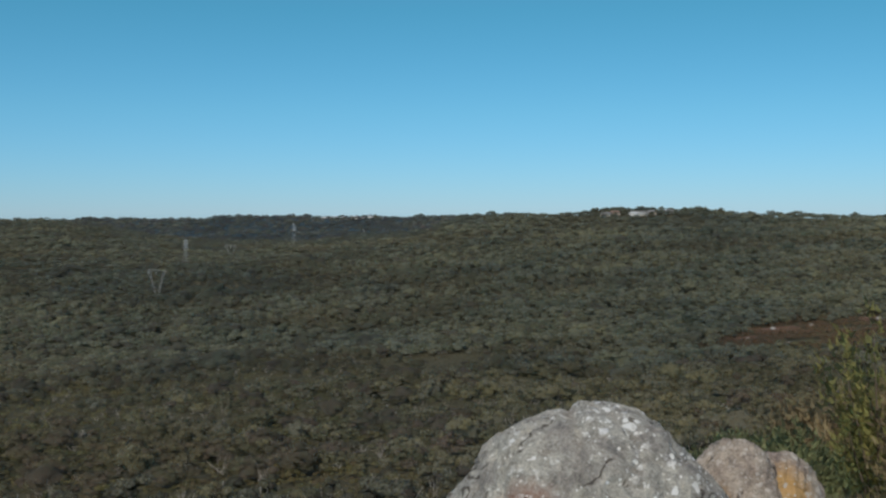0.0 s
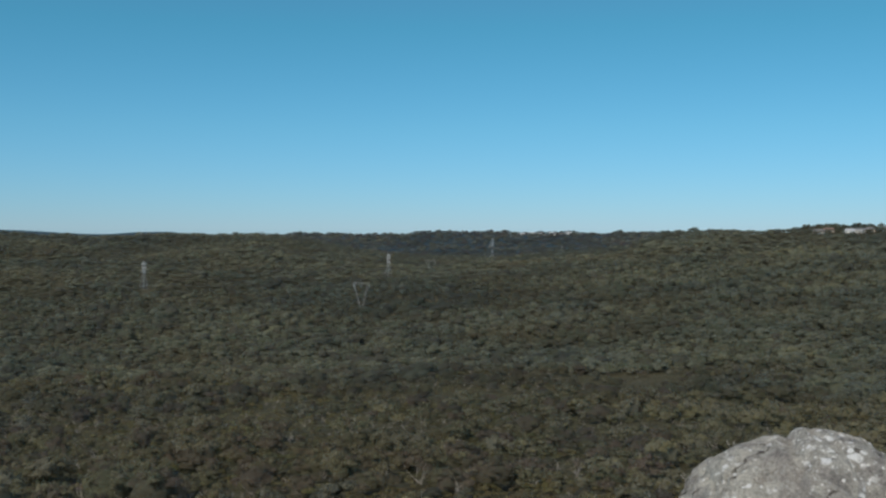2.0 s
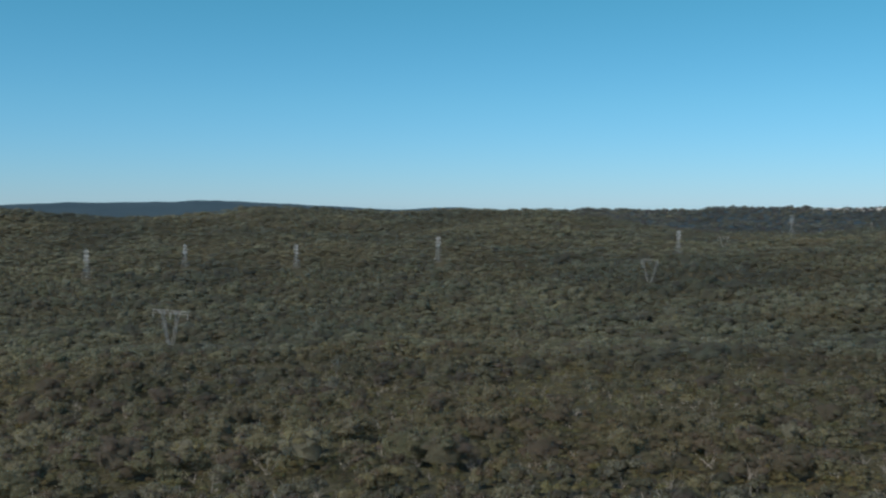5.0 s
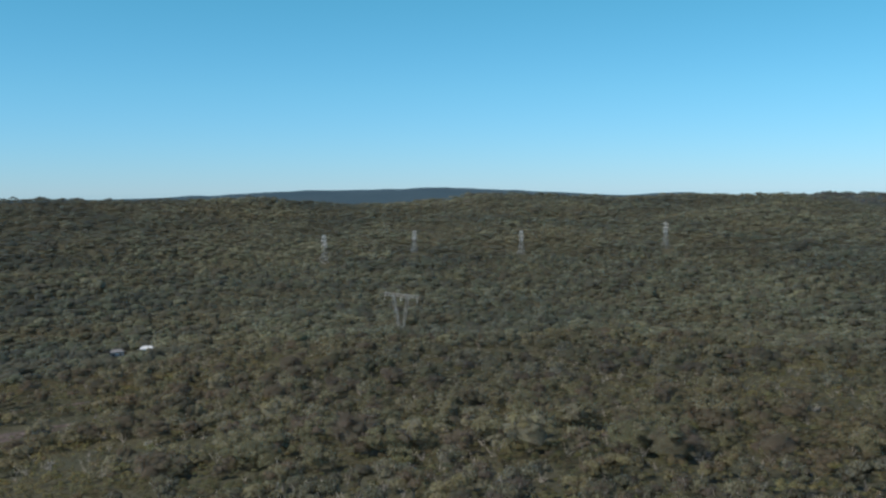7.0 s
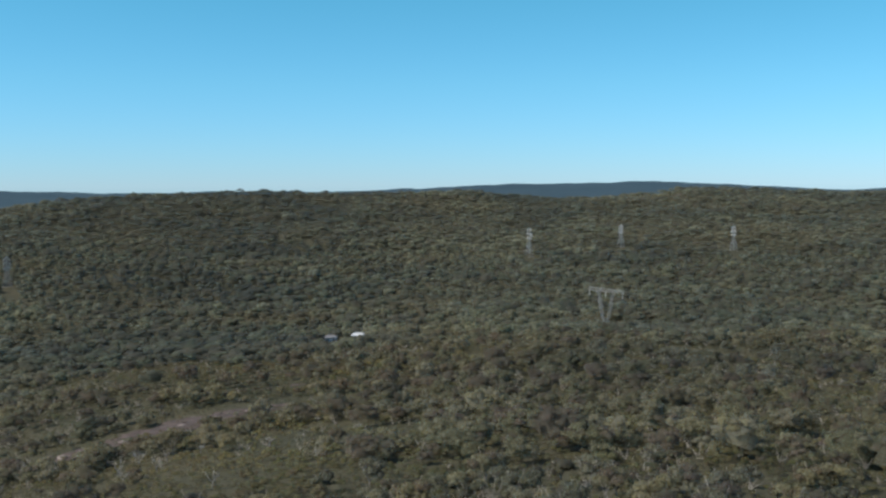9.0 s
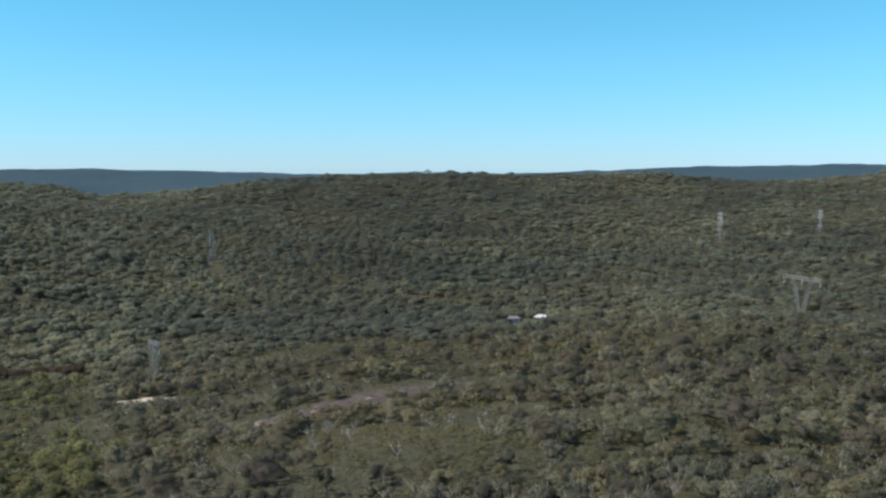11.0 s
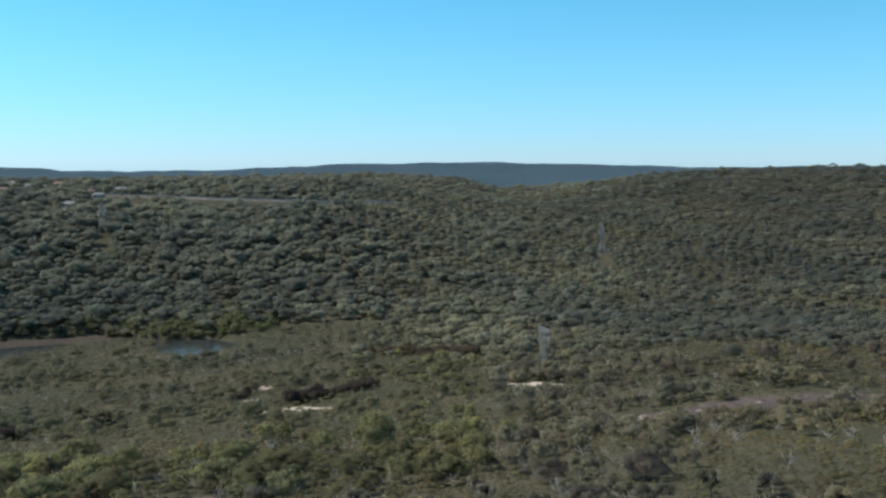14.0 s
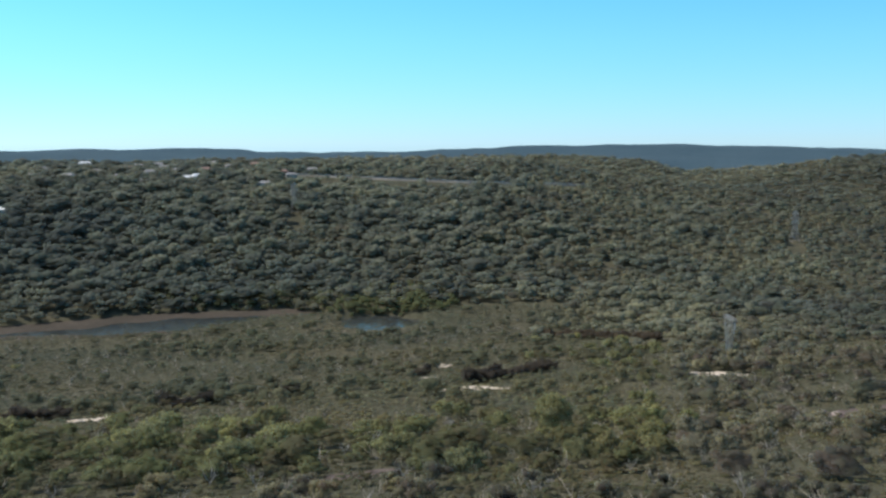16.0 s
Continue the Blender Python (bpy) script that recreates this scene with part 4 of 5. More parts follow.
v_pylon(16.25, 1059, 31.0, 10, "grey V-shaped steel pylon on the wooded slope", 0.29)
v_pylon(12.2, 1440, 22.0, 10, "faint V-shaped steel pylon on the wooded slope", 0.36)
v_pylon(80.4, 446, 21.5, 10, "thin V-shaped steel pylon beside a sandy clearing", 0.30)

# ---- houses ----
for i, (a, r, w, k) in enumerate(SUBURB):
    house(a, r, 11 + (i * 7 % 5), 9, 3.2 + (i % 3) * 0.7, (i * 37) % 50 - 25, w, k,
          ("white rendered", "cream rendered", "red brick")[w] + " house with a " + ("white sheet", "grey tiled", "terracotta tiled")[k] + " roof among trees", 2.4)
for i, (a, r, w, k) in enumerate(RIDGE):
    house(a, r, 15, 9, 4.6, (i * 23) % 30 - 15, w, k, ("white rendered", "cream rendered")[w] + " house on the wooded ridge top", 0.6)
house(59.8, 664, 9, 6, 3.0, 20, 0, 1, "low pale shed with a grey roof in a clearing", 0.3, "shed")
house(58.1, 660, 8, 6, 3.4, -10, 0, 0, "small bright white shed in a valley clearing", 0.4, "shed")
for i in range(11):
    a = 3.6 + i * 0.33 + 0.1 * math.sin(i * 5)
    house(a, 4190 + 14 * (i % 3), 20 + (i * 5 % 14), 12, 7 + (i % 3) * 2, (i * 31) % 40 - 20, i % 2 if i % 4 else 0, 0 if i % 3 else 1, "distant white building on the far ridge", -2.0)

# ---- hillside road ----
road_az = np.arange(88.6, 105.4, 0.4)
wall_v, road_v, rail_v = [], [], []
for a in road_az:
    r = float(np.interp(a, ROAD_AT, ROAD_R))
    base = spot(a, r)
    x1, y1 = plan(a, r + 7.5)
    top = float(np.interp(a, ROAD_AT, ROAD_Z))
    foot = spot(a, r - 3.5)
    wall_v += [(foot.x, foot.y, foot.z - 0.8), (base.x, base.y, top)]
    road_v += [(base.x, base.y, top + 0.01), (x1, y1, top + 0.01)]
strip = [(2 * i, 2 * i + 1, 2 * i + 3, 2 * i + 2) for i in range(len(road_az) - 1)]
mat_cut = two_tone("cut_sandstone", (0.19, 0.165, 0.135), (0.33, 0.29, 0.245), 0.05, 0.9, 0.1, fine=0.4, bump_s=0.8, bump_d=0.4)
mat_asphalt = two_tone("asphalt", (0.09, 0.088, 0.085), (0.13, 0.127, 0.12), 0.2, 1.0, 0.0, fine=3)
tagged(new("road_embankment", quick_mesh("road_embankment", wall_v, [q[::-1] for q in strip], mat_cut)), "pale sandstone embankment below a hillside road", "embankment", kind="structure")
tagged(new("road", quick_mesh("road", road_v, strip, mat_asphalt)), "narrow asphalt road along the hillside", "road", kind="structure")
rail = thing("guard_rail", "pale steel guard rail along the hillside road", "guard rail")
for i in range(0, len(road_az) - 1):
    bm = bmesh.new()
    p, q = Vector(road_v[2 * i]), Vector(road_v[2 * i + 2])
    beam(bm, p + Vector((0, 0, 0.75)), q + Vector((0, 0, 0.75)), 0.32)
    part("rail", bm, mat_steel, rail)
    bm = bmesh.new()
    beam(bm, p, p + Vector((0, 0, 0.9)), 0.25)
    part("post", bm, mat_steel, rail)

# pale rock cutting far off
cutting = thing("rock_cutting", "pale streaked sandstone cutting on a far hillside", "cliff", m=Matrix.Translation(spot(1.15, 3500, -4)) @ pose(0, 0, 0, 0, 0, 1))
rngc = random.Random(4)
for i in range(9):
    bm = bmesh.new()
    x = -32 + i * 8
    h = 15 + 6 * rngc.random() - abs(i - 4) * 1.5
    box(bm, x, -3 + rngc.random() * 3, 0, x + 7.2, 8, h)
    bmesh.ops.bevel(bm, geom=bm.edges[:], offset=1.2, segments=1, affect="EDGES")
    part("rock_face", bm, mat_slab, cutting)


# ---- sand and rock patches ----
def patch(name, lobes, mat, label, cat, lift=0.25, cell=0.6):
    """Bare ground with a worn, uneven edge lying on the slope."""
    far = max(max(l[2], l[3]) for l in lobes) * 1.6
    mid = np.array([plan(l[0], l[1]) for l in lobes])
    lo, hi = mid.min(0) - far, mid.max(0) + far
    cell = max(cell, float((hi - lo).max()) / 150)
    gx, gy = np.meshgrid(np.arange(lo[0], hi[0], cell), np.arange(lo[1], hi[1], cell), indexing="ij")
    f = worn_edge(gx, gy, lobes)
    z = ground_z(gx, gy) + lift * np.clip(f / 0.3, -0.4, 1) + 0.12 * value_noise(gx / 1.7, gy / 1.7, 9)
    nx, ny = gx.shape
    i = np.arange(nx * ny).reshape(nx, ny)
    on = (f[:-1, :-1] + f[1:, 1:]) > 0.0
    mark = np.where(on, np.arange(on.size).reshape(on.shape) + 1, 0)
    for _ in range(400):                     # one connected piece: the largest
        wide = np.pad(mark, 1)
        mark = np.where(on, np.maximum.reduce([mark, wide[:-2, 1:-1], wide[2:, 1:-1], wide[1:-1, :-2], wide[1:-1, 2:]]), 0)
    on = mark == np.argmax(np.bincount(mark[on]))
    q = np.stack([i[:-1, :-1], i[1:, :-1], i[1:, 1:], i[:-1, 1:]], -1)[on]
    used = np.unique(q)
    back = np.zeros(nx * ny, int)
    back[used] = np.arange(len(used))
    v = np.stack([gx, gy, z], -1).reshape(-1, 3)[used]
    return tagged(new(name, quick_mesh(name, v, back[q], mat, True)), label, cat)


for g in SAND:
    patch("sand_patch", g, mat_sand, "bare pale sand patch in the heath", "sand", 0.3, 0.5)
for g in SLABS:
    patch("rock_slab", g, mat_slab, "low pinkish-brown sandstone slab showing through heath", "rock", 0.35)
for g in RED_SLABS:
    patch("bare_ground", g, mat_red_soil, "reddish bare sandy ground on the scrubby slope", "bare ground", 0.35)
for g in GRASS:
    patch("grass_clearing", [g], mat_grass, "open clearing of rough green grass in woodland", "grass", 0.5, 2.0)

# ---- boulders at the lookout ----
def boulder_material(name, base, dark, lichen, stain, stain_at, stain_r):
    """Weathered sandstone: pale and dark crusts in blotches, lichen spots, dark pits, one iron stain."""
    m, n, l, b = material(name, 0.92, 0.12)
    big, mid, fine = noise_tex(n, l, 3.2, 6, 0.66), noise_tex(n, l, 12, 6, 0.72), noise_tex(n, l, 55, 4, 0.7)
    r1 = ramp(n, [(0.40, dark), (0.56, base)])
    l.new(big.outputs["Fac"], r1.inputs[0])
    r2 = ramp(n, [(0.36, (0.62, 0.62, 0.62)), (0.48, (0.96, 0.96, 0.95)), (0.66, (1.2, 1.2, 1.18))])
    l.new(mid.outputs["Fac"], r2.inputs[0])
    col = mixed(n, l, 1.0, r1.outputs[0], r2.outputs[0], "MULTIPLY")
    r3 = ramp(n, [(0.3, (0.6, 0.6, 0.6)), (0.7, (1.3, 1.3, 1.3))])
    l.new(fine.outputs["Fac"], r3.inputs[0])
    col = mixed(n, l, 1.0, col, r3.outputs[0], "MULTIPLY")
    tc = n.new("ShaderNodeTexCoord")
    d = n.new("ShaderNodeVectorMath")
    d.operation = "DISTANCE"
    wob = n.new("ShaderNodeMix")
    wob.data_type, wob.blend_type = "RGBA", "LINEAR_LIGHT"
    wob.inputs["Factor"].default_value = 0.12
    l.new(tc.outputs["Object"], wob.inputs["A"]), l.new(mid.outputs["Color"], wob.inputs["B"])
    l.new(wob.outputs["Result"], d.inputs[0])
    d.inputs[1].default_value = stain_at
    s = ramp(n, [(stain_r * 0.45, (0.75, 0.75, 0.75)), (stain_r, (0, 0, 0))])
    l.new(d.outputs["Value"], s.inputs[0])
    col = mixed(n, l, s.outputs[0], col, stain)
    ragged = n.new("ShaderNodeMix")
    ragged.data_type, ragged.blend_type = "RGBA", "LINEAR_LIGHT"
    ragged.inputs["Factor"].default_value = 0.022
    l.new(tc.outputs["Object"], ragged.inputs["A"]), l.new(mid.outputs["Color"], ragged.inputs["B"])
    at = n.new("ShaderNodeSeparateXYZ")
    l.new(tc.outputs["Object"], at.inputs[0])
    drift = n.new("ShaderNodeMath")        # more lichen towards one flank
    drift.operation = "MULTIPLY_ADD"
    drift.inputs[1].default_value = 0.13
    l.new(at.outputs["X"], drift.inputs[0]), l.new(big.outputs["Fac"], drift.inputs[2])
    line = noise_tex(n, l, 1.5, 3, 0.6)
    thin = ramp(n, [(0.486, (1, 1, 1)), (0.494, (0.28, 0.26, 0.25)), (0.505, (0.28, 0.26, 0.25)), (0.513, (1, 1, 1))])
    l.new(line.outputs["Fac"], thin.inputs[0])
    where = noise_tex(n, l, 2.1, 2, 0.5)
    some_of = ramp(n, [(0.50, (0, 0, 0)), (0.56, (1, 1, 1))])
    l.new(where.outputs["Fac"], some_of.inputs[0])
    col = mixed(n, l, mixed(n, l, 1.0, some_of.outputs[0], (1.0, 1.0, 1.0), "MULTIPLY"), col, mixed(n, l, 1.0, col, thin.outputs[0], "MULTIPLY"))
    for scale, edge, amount, lo in ((6.5, 0.28, 0.95, 0.47), (12.0, 0.32, 0.95, 0.44), (25.0, 0.32, 0.85, 0.40)):
        v = n.new("ShaderNodeTexVoronoi")
        v.inputs["Scale"].default_value = scale
        l.new(ragged.outputs["Result"], v.inputs["Vector"])
        e = ramp(n, [(edge * 0.78, (amount,) * 3), (edge, (0, 0, 0))])
        l.new(v.outputs["Distance"], e.inputs[0])
        one = n.new("ShaderNodeSeparateColor")
        l.new(v.outputs["Color"], one.inputs[0])
        some = ramp(n, [(0.40, (0, 0, 0)), (0.46, (1, 1, 1))])
        l.new(one.outputs[0], some.inputs[0])
        pick = ramp(n, [(lo, (0, 0, 0)), (lo + 0.1, (1, 1, 1))])
        l.new(drift.outputs[0], pick.inputs[0])
        k = mixed(n, l, 1.0, e.outputs[0], pick.outputs[0], "MULTIPLY")
        k = mixed(n, l, 1.0, k, some.outputs[0], "MULTIPLY")
        col = mixed(n, l, k, col, lichen)
    l.new(col, b.inputs["Base Color"])
    add = n.new("ShaderNodeMath")
    add.operation = "MULTIPLY_ADD"
    add.inputs[1].default_value = 0.4
    l.new(fine.outputs["Fac"], add.inputs[0]), l.new(mid.outputs["Fac"], add.inputs[2])
    bump(n, l, b, add.outputs[0], 1.0, 0.06)
    return m


def boulder(name, label, az, r, z, size, turn, mat, seed, lobes, detail=6, groove=None, group="boulders at the lookout"):
    """A weathered rock: a rounded mass with shoulders, dents and a few cracks."""
    bm = bmesh.new()
    bmesh.ops.create_icosphere(bm, subdivisions=detail, radius=1)
    for v in bm.verts:
        d = v.co.normalized()
        k = 1.0
        for (lx, ly, lz), amp, wide in lobes:
            c = max(0.0, d.dot(Vector((lx, ly, lz)).normalized()))
            k += amp * math.exp(-(1 - c) / wide)
        p = d * 1.9 + Vector((seed, seed * 0.7, 0))
        k += 0.10 * noise.noise(p) + 0.05 * (0.5 - abs(noise.noise(p * 2.2))) + 0.035 * (0.5 - abs(noise.noise(p * 5.0 + Vector((3, 1, 7))))) + 0.014 * noise.noise(p * 14) + 0.006 * noise.noise(p * 34)
        crack = abs(noise.noise(p * 1.7 + Vector((9, 0, d.z * 1.5))))
        k -= 0.05 * max(0, 1 - crack / 0.016) * max(0.0, min(1.0, 4 * noise.noise(p * 1.3 + Vector((0, 5, 0)))))
        near, _at = noise.voronoi(p * 0.85 + Vector((seed, 2, 0)))
        edge = near[1] - near[0]
        k += 0.07 * min(edge, 0.5) - 0.045 * max(0.0, 1 - edge / 0.035)
        strata = d.z * 7 + 1.2 * noise.noise(p * 1.5) + d.x * 1.6
        k += 0.012 * (abs(strata % 1 - 0.5) * 2) ** 3
        if groove is not None:
            u = d.x - groove + 0.05 * noise.noise(Vector((d.y * 3, d.z * 3, seed))) + 0.10 * d.y
            top = max(0.0, min(1.0, (d.z - 0.45) / 0.25))
            k += top * (0.085 * max(0.0, min(1.0, (u + 0.02) / 0.11)) - 0.035 * math.exp(-(u / 0.03) ** 2)) * max(0.0, 1 - max(0.0, d.x - groove) / 0.95)
        q = d * k
        v.co = Vector((q.x * size[0], q.y * size[1], q.z * size[2]))
    for f in bm.faces:
        f.smooth = True
    me = bpy.data.meshes.new(name)
    bm.to_mesh(me)
    bm.free()
    me.materials.append(mat)
    ob = tagged(new(name, me), label, "rock", group)
    x, y = plan(az, r)
    ob.matrix_basis = pose(x, y, z, 0, 0, az + turn)
    return ob


mat_grey_rock = boulder_material("lichened_sandstone", (0.53, 0.50, 0.435), (0.37, 0.34, 0.305), (0.93, 0.91, 0.86), (0.30, 0.12, 0.07), (-0.42, -0.70, 0.42), 0.30)
mat_tan_rock = boulder_material("tan_sandstone", (0.52, 0.44, 0.36), (0.38, 0.31, 0.26), (0.68, 0.62, 0.55), (0.62, 0.36, 0.12), (-0.16, -0.36, 0.20), 0.24)
boulder("boulder", "large grey sandstone boulder spotted with white lichen", -8.1, 7.4, 112.57, (0.98, 0.92, 0.97), 0, mat_grey_rock, 2.0,
        [((-0.42, 0, 0.9), 0.03, 0.05), ((0.72, 0, 0.7), -0.075, 0.05), ((1, -0.1, 0.05), 0.10, 0.06)], groove=-0.12)
boulder("boulder", "smaller rounded tan sandstone boulder", -16.0, 8.2, 112.55, (0.41, 0.5, 0.63), 0, mat_tan_rock, 5.0, [((0, 0, 1), 0.03, 0.1)])
mat_stained_rock = boulder_material("stained_sandstone", (0.50, 0.42, 0.34), (0.36, 0.29, 0.25), (0.66, 0.60, 0.52), (0.66, 0.38, 0.12), (0.06, -0.38, 0.22), 0.36)
boulder("boulder", "flat tan sandstone block with an orange stain", -18.0, 8.4, 112.62, (0.36, 0.42, 0.45), 0, mat_stained_rock, 8.0, [((0.5, 0, 1), 0.12, 0.1), ((-0.5, 0, 1), 0.1, 0.1)])


slab_rock = two_tone("slab_sandstone", (0.16, 0.125, 0.115), (0.28, 0.235, 0.21), 0.6, 0.92, 0.1, fine=4, bump_s=0.6, bump_d=0.1)
for i, (a, r, w) in enumerate([(73.0, 312, 2.4), (73.8, 306, 1.8), (74.6, 310, 2.1), (72.2, 308, 1.5), (71.4, 316, 1.7), (75.3, 316, 1.6), (70.6, 318, 1.2), (68.2, 328, 1.4), (66.3, 336, 1.2), (64.6, 343, 1.0)]):
    boulder("slab_block", "broken sandstone block at the edge of a slab", a, r, float(ground_z(*plan(a, r))) + 0.2 * w, (w, w * 0.7, w * 0.42), i * 50, slab_rock, 50.0 + i, [], 3, None, "blocks along the rock slab")
pale_rock = two_tone("pale_outcrop", (0.24, 0.215, 0.19), (0.38, 0.35, 0.315), 0.8, 0.92, 0.1, fine=5, bump_s=0.6, bump_d=0.1)
for i, (a, r, w) in enumerate([(-15.3, 556, 2.2), (-16.4, 560, 1.2), (-17.3, 592, 1.4), (-18.6, 630, 2.0), (-19.4, 552, 1.5), (-20.6, 632, 1.6), (-22.4, 600, 1.7), (-24.0, 645, 2.6), (-24.6, 640, 1.8), (-12.4, 470, 1.3), (-18.2, 512, 1.5), (-19.6, 498, 1.1), (-21.6, 505, 1.3), (-22.8, 520, 1.6), (-16.9, 545, 1.2)]):
    boulder("outcrop", "pale sandstone outcrop on reddish scrubby ground", a, r, float(ground_z(*plan(a, r))) + 0.25 * w, (w, w * 0.8, w * 0.55), i * 40, pale_rock, 20.0 + i, [], 3, None, "outcrops on the slope")
boulder("lookout_ledge", "broad flat sandstone ledge of the lookout", 178, 0.9, 112.95, (3.4, 2.8, 0.42), 0, mat_grey_rock, 11.0, [])

# ---- shrubs and gums near the lookout ----
def leafy(center, rad, tone, count, size, rg, up=0.25):
    c, r = np.array([center], float), np.array([rad], float)
    return sprays(c, r, np.array([tone]), count, np.array([size]), rg, up)


def crown_mesh(name, rg, width, height, base, lobes, leaves, leaf, mat, core=True):
    pieces = []
    for _ in range(lobes):
        a, q = rg.uniform(0, 6.283), width * 0.62 * math.sqrt(rg.uniform(0, 1))
        c = (q * math.cos(a), q * math.sin(a), base + height * rg.uniform(0.25, 0.88) * (1 - 0.35 * q / width))
        s = width * rg.uniform(0.24, 0.44)
        rad = (s, s * rg.uniform(0.8, 1.2), s * rg.uniform(0.55, 0.8))
        tone = float(rg.beta(2.2, 2.2))
        if core:
            pieces.append(lumps(np.array([c]), np.array([rad]) * 0.74, np.array([tone]), rg))
        pieces.append(leafy(c, rad, tone, leaves, leaf, rg))
    v, f, nn, tt = joined(pieces)
    return quick_mesh(name, v, f, mat, True, nn, tt)


mat_near_gum = foliage("gum_leaves_near", MALLEE, leaf=2.5, patch_amt=0.0, by_object=True)
mat_near_heath = foliage("shrub_leaves_near", HEATH, leaf=4.0, patch_amt=0.0, by_object=True)


def gum_tree(rg, width, height, leaves=90, limb_count=4, sprawl=1.0):
    t = thing("gum_tree", "small grey-green mallee gum with pale branching limbs", "tree", "gums on the near slope")
    fork = height * 0.30
    bm = bmesh.new()
    tube(bm, [(0, 0, -0.8), (0.05, 0, fork * 0.5), (0.12, 0.05, fork)], [0.14, 0.11, 0.09])
    part("trunk", bm, mat_bark, t, "pale smooth bark trunk", True)
    for i in range(limb_count):
        a = i * 6.283 / limb_count + rg.uniform(-0.5, 0.5)
        e = Vector((math.cos(a) * width * 0.6 * sprawl, math.sin(a) * width * 0.6 * sprawl, height * rg.uniform(0.7, 0.95)))
        bm = bmesh.new()
        mid = Vector((e.x * 0.45, e.y * 0.45, fork + (e.z - fork) * 0.45)) + Vector(rg.normal(size=3)) * 0.12
        tube(bm, [(0.12, 0.05, fork * 0.95), mid, e], [0.075, 0.05, 0.02], 5)
        part("limb", bm, mat_bark, t, "", True)
    crown = new("crown", crown_mesh("crown", rg, width, height * 0.75, height * 0.28, 9, leaves, 0.25, mat_near_gum))
    crown.parent = t
    return t


def shrub(rg, width, height, leaves=75, leaf=0.17):
    t = thing("shrub", "rounded brown-green heath shrub on the slope", "shrub", "shrubs on the near slope")
    for i in range(3):
        a = i * 2.1 + rg.uniform(-0.4, 0.4)
        bm = bmesh.new()
        tube(bm, [(0, 0, -0.5), (math.cos(a) * width * 0.2, math.sin(a) * width * 0.2, height * 0.3), (math.cos(a) * width * 0.5, math.sin(a) * width * 0.5, height * 0.75)], [0.05, 0.035, 0.012], 5)
        part("stem", bm, mat_bark, t, "", True)
    crown = new("crown", crown_mesh("crown", rg, width, height * 0.9, 0.1, 6, leaves, leaf, mat_near_heath))
    crown.parent = t
    return t


def dead_tree(rg, width, height):
    t = thing("dead_tree", "bleached dead gum with bare forking branches", "tree", "dead gums on the near slope")
    bm = bmesh.new()
    tube(bm, [(0, 0, -0.6), (0.1, 0, height * 0.25), (0.05, 0.1, height * 0.4)], [0.09, 0.07, 0.055])
    part("trunk", bm, mat_dead, t, "", True)
    for i in range(6):
        a = i * 1.05 + rg.uniform(-0.3, 0.3)
        e = Vector((math.cos(a) * width * rg.uniform(0.5, 1), math.sin(a) * width * rg.uniform(0.5, 1), height * rg.uniform(0.75, 1.05)))
        s = Vector((0.08, 0.05, height * rg.uniform(0.2, 0.4)))
        mid = s.lerp(e, 0.5) + Vector(rg.normal(size=3)) * 0.15
        bm = bmesh.new()
        tube(bm, [s, mid, e], [0.045, 0.03, 0.01], 5)
        for _ in range(4):
            tube(bm, [mid, mid.lerp(e, 0.6) + Vector(rg.normal(size=3)) * 0.35], [0.022, 0.008], 4)
        part("branch", bm, mat_dead, t, "", True)
    return t


mat_dead = two_tone("bleached_wood", (0.27, 0.255, 0.235), (0.42, 0.40, 0.37), 1.2, 0.9, 0.1, fine=9)
rg = np.random.default_rng(21)
gums = [gum_tree(rg, w, h) for w, h in ((2.6, 4.2), (3.2, 4.8), (2.2, 3.6), (3.0, 5.4), (2.0, 4.4))]
shrubs = [shrub(rg, w, h) for w, h in ((1.3, 1.5), (1.7, 1.9), (1.0, 1.3), (1.5, 2.4))]
dead = [dead_tree(rg, w, h) for w, h in ((1.8, 3.8), (2.4, 4.4), (1.4, 3.2))]


def strew(kinds, r0, r1, spacing, limit, seed, density, lo=0.75, hi=1.3):
    g = np.random.default_rng(seed)
    x, y = scatter(r0, r1, spacing, -31, 127, g)
    keep = (g.uniform(size=len(x)) < density(x, y)) & ~is_open(x, y)
    x, y = x[keep], y[keep]
    order = np.argsort(np.hypot(x, y))[:limit]
    for n, k in enumerate(order):
        src = kinds[n % len(kinds)]
        s = float(g.uniform(lo, hi))
        m = Matrix.Translation((x[k], y[k], float(ground_z(x[k], y[k])) - 0.1)) @ Matrix.Rotation(float(g.uniform(0, 6.28)), 4, "Z") @ Matrix.Scale(s, 4)
        if n < len(kinds):
            src.matrix_basis = m
        else:
            c = copy_thing(src, Matrix.Identity(4))
            c.matrix_basis = m


strew(gums, 62, 190, 9.5, 300, 31, lambda x, y: np.clip(0.55 + 1.1 * clumped(x, y, 80, 35, 21), 0, 1))
strew(shrubs, 25, 120, 6.0, 290, 32, lambda x, y: np.full(len(x), 0.8))
strew(dead, 90, 320, 17, 150, 33, lambda x, y: np.clip(0.34 + clumped(x, y, 120, 60, 51), 0, 1))


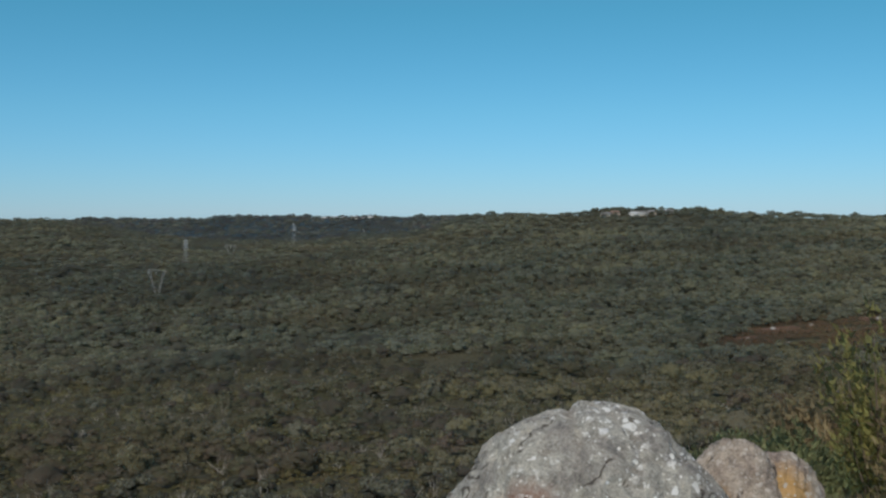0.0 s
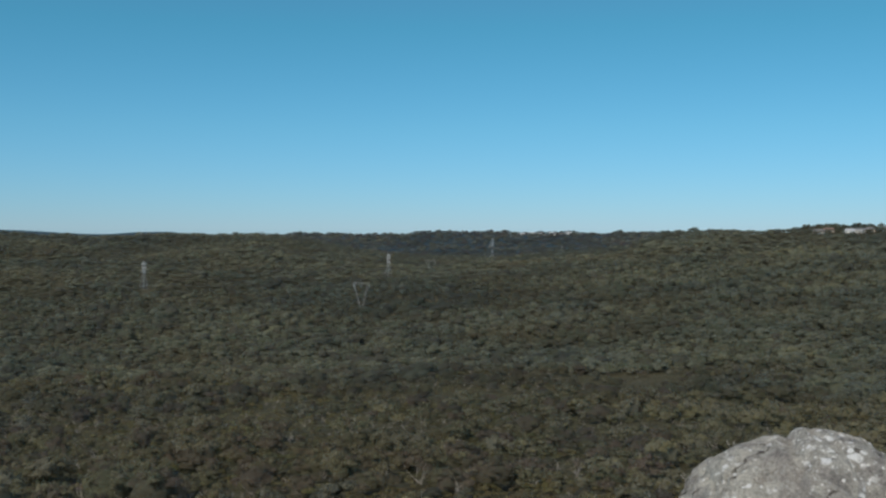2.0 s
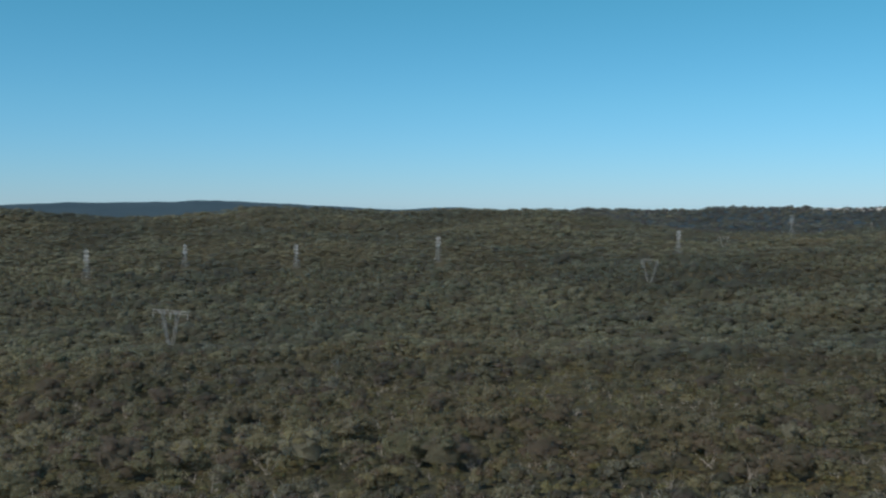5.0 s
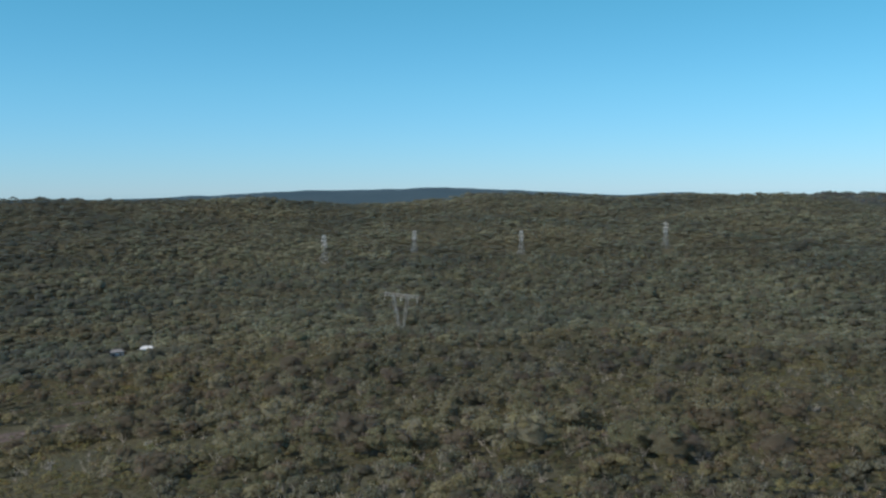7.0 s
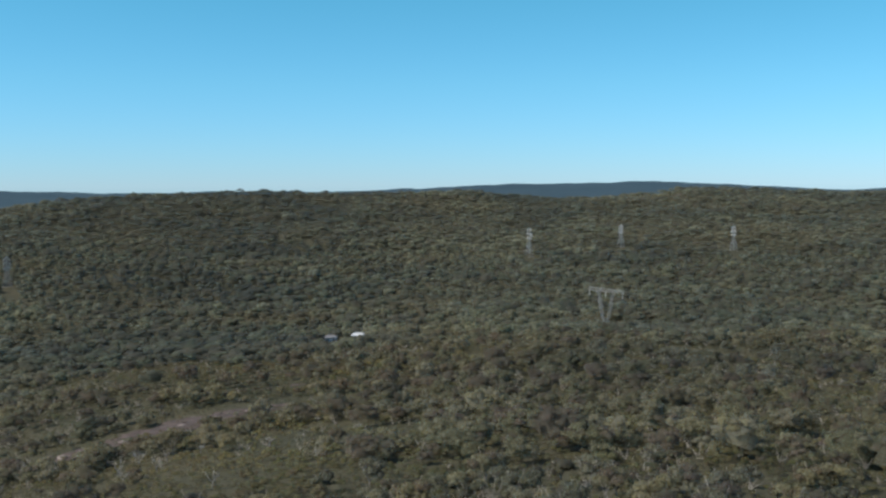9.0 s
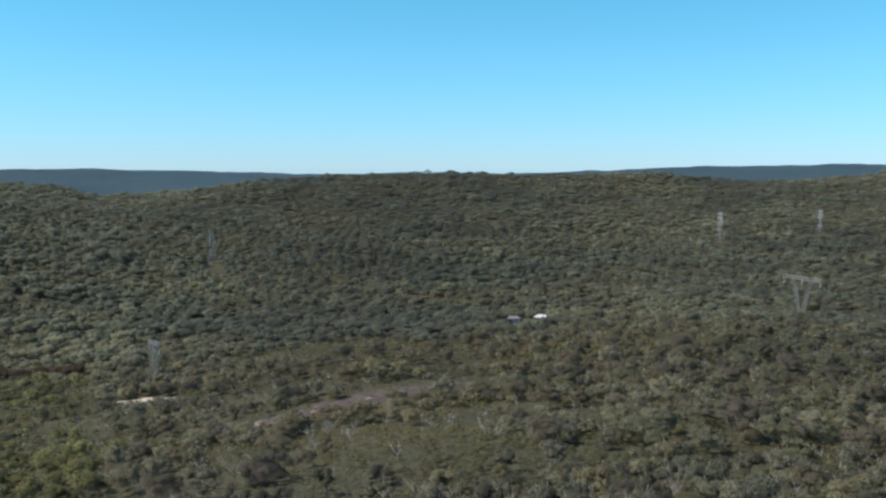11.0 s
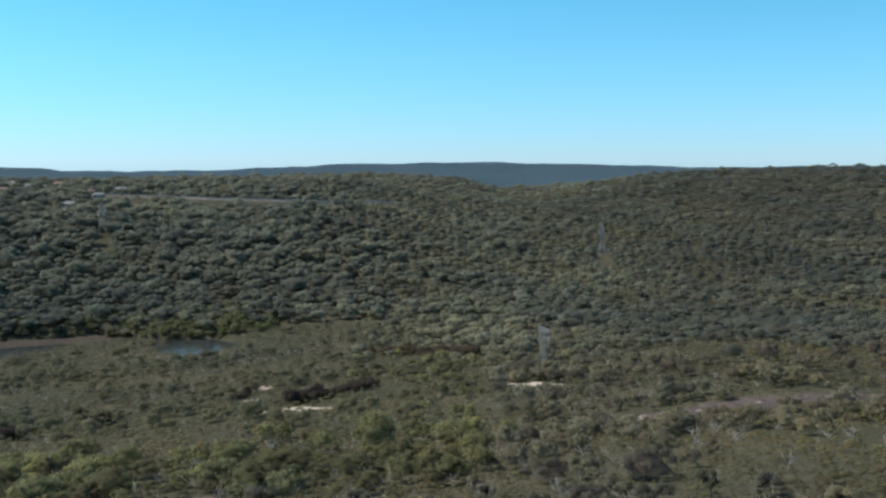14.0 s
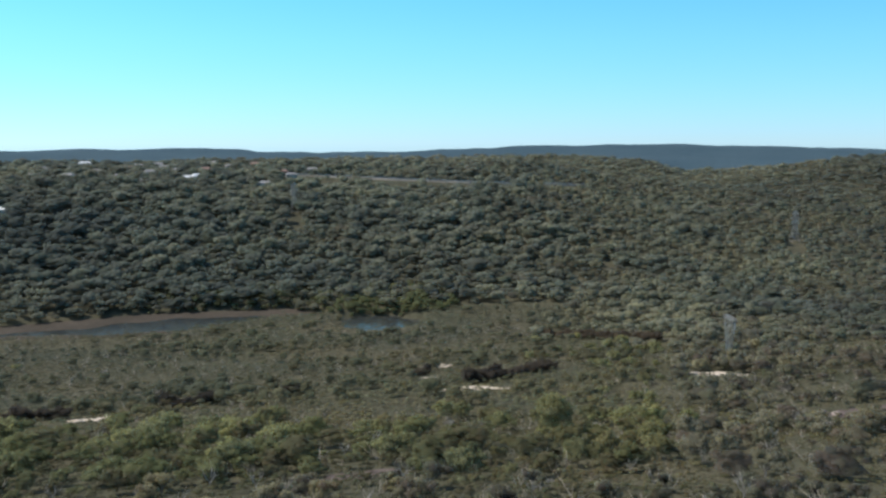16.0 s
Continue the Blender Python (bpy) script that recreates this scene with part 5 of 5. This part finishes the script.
def near_bush(az, r, width, height, stems, leaf, stops, label, seed):
    """A wispy bush: many thin arching stems with narrow leaves along their upper part."""
    g = np.random.default_rng(seed)
    m = foliage("bush_leaves", stops, leaf=14.0, patch_amt=0.0)
    t = thing("bush", label, "bush", "bushes beside the lookout rocks", Matrix.Translation(spot(az, r, -0.1)))
    a = g.uniform(0, 6.283, stems)
    out = width * np.sqrt(g.uniform(0.02, 1, stems))
    top = height * g.uniform(0.55, 1.0, stems) * (1 - 0.25 * out / width)
    for i in range(0, stems, max(1, stems // 8)):
        c, s_ = math.cos(a[i]), math.sin(a[i])
        bm = bmesh.new()
        tube(bm, [(0, 0, -0.3), (c * out[i] * 0.35, s_ * out[i] * 0.35, top[i] * 0.45), (c * out[i] * 0.9, s_ * out[i] * 0.9, top[i] * 0.92)], [0.022, 0.014, 0.005], 5)
        part("stem", bm, mat_twig, t, "", True)
    per = 120
    k = g.uniform(0.35, 1.0, (stems, per)) ** 0.8
    x, y, z = out[:, None] * np.cos(a)[:, None] * k ** 1.6, out[:, None] * np.sin(a)[:, None] * k ** 1.6, top[:, None] * k
    pos = np.stack([x, y, z], -1).reshape(-1, 3) + g.normal(0, leaf * 0.9, (stems * per, 3))
    way = np.stack([np.cos(a) * 0.5, np.sin(a) * 0.5, np.ones(stems)], 1).repeat(per, 0) + g.normal(0, 0.55, (stems * per, 3))
    way /= np.linalg.norm(way, axis=1)[:, None]
    side = np.cross(way, g.normal(size=way.shape))
    side /= np.linalg.norm(side, axis=1)[:, None]
    s = leaf * g.uniform(0.6, 1.5, (stems * per, 1))
    v = np.stack([pos - side * s * 0.36, pos + side * s * 0.36, pos + way * s * 1.5], 1).reshape(-1, 3)
    nrm = np.repeat(soft(pos - np.array([0, 0, height * 0.4]), g), 3, 0)
    tone = np.clip(np.repeat(np.repeat(g.beta(2, 2, stems), per) + g.normal(0, 0.12, stems * per), 3), 0, 1)
    crown = new("crown", quick_mesh("crown", v, np.arange(len(v)).reshape(-1, 3), m, True, nrm, tone))
    crown.parent = t
    return t


YELLOW = [(0, (0.221, 0.234, 0.091)), (0.5, (0.325, 0.325, 0.117)), (1, (0.468, 0.429, 0.156))]
GREEN = [(0, (0.227, 0.26, 0.13)), (0.6, (0.325, 0.357, 0.179)), (1, (0.439, 0.455, 0.227))]
BROWN = [(0, (0.321, 0.241, 0.15)), (0.6, (0.423, 0.337, 0.195)), (1, (0.558, 0.448, 0.255))]
near_bush(-23.6, 13, 0.75, 3.5, 22, 0.066, YELLOW, "tall yellow-green bush with upright sprays beside the rocks", 1)
near_bush(-25.6, 12, 0.7, 2.4, 26, 0.055, BROWN, "tall brownish bush with upright sprays beside the rocks", 5)
near_bush(-19.6, 19, 1.3, 2.4, 90, 0.075, GREEN, "soft green bush behind the lookout rocks", 2)
near_bush(-17.8, 27, 2.0, 3.2, 130, 0.102, GREEN, "soft green bush behind the lookout rocks", 3)
near_bush(-22.0, 24, 1.8, 3.0, 120, 0.095, BROWN, "brownish heath bush behind the lookout rocks", 4)
near_bush(-14.4, 34, 2.4, 2.4, 130, 0.122, BROWN, "brownish heath bush behind the lookout rocks", 6)
near_bush(-21.8, 10, 0.7, 1.0, 60, 0.041, BROWN, "low dry brown bush at the rock's foot", 7)
near_bush(-24.0, 10.5, 0.8, 1.2, 70, 0.041, BROWN, "low dry brown bush at the rock's foot", 8)
near_bush(-22.6, 9.2, 0.7, 0.9, 70, 0.040, BROWN, "low dry brown bush at the rock's foot", 14)
near_bush(-18.4, 22, 1.6, 2.6, 90, 0.085, GREEN, "soft green bush behind the lookout rocks", 15)
near_bush(-26.0, 28, 2.2, 3.8, 130, 0.102, BROWN, "brownish heath bush behind the lookout rocks", 9)
near_bush(-20.6, 38, 2.6, 3.0, 140, 0.122, GREEN, "soft green bush behind the lookout rocks", 10)
near_bush(-24.6, 44, 2.8, 3.2, 140, 0.129, BROWN, "brownish heath bush behind the lookout rocks", 11)
near_bush(-16.6, 48, 2.8, 3.0, 140, 0.136, BROWN, "brownish heath bush behind the lookout rocks", 12)
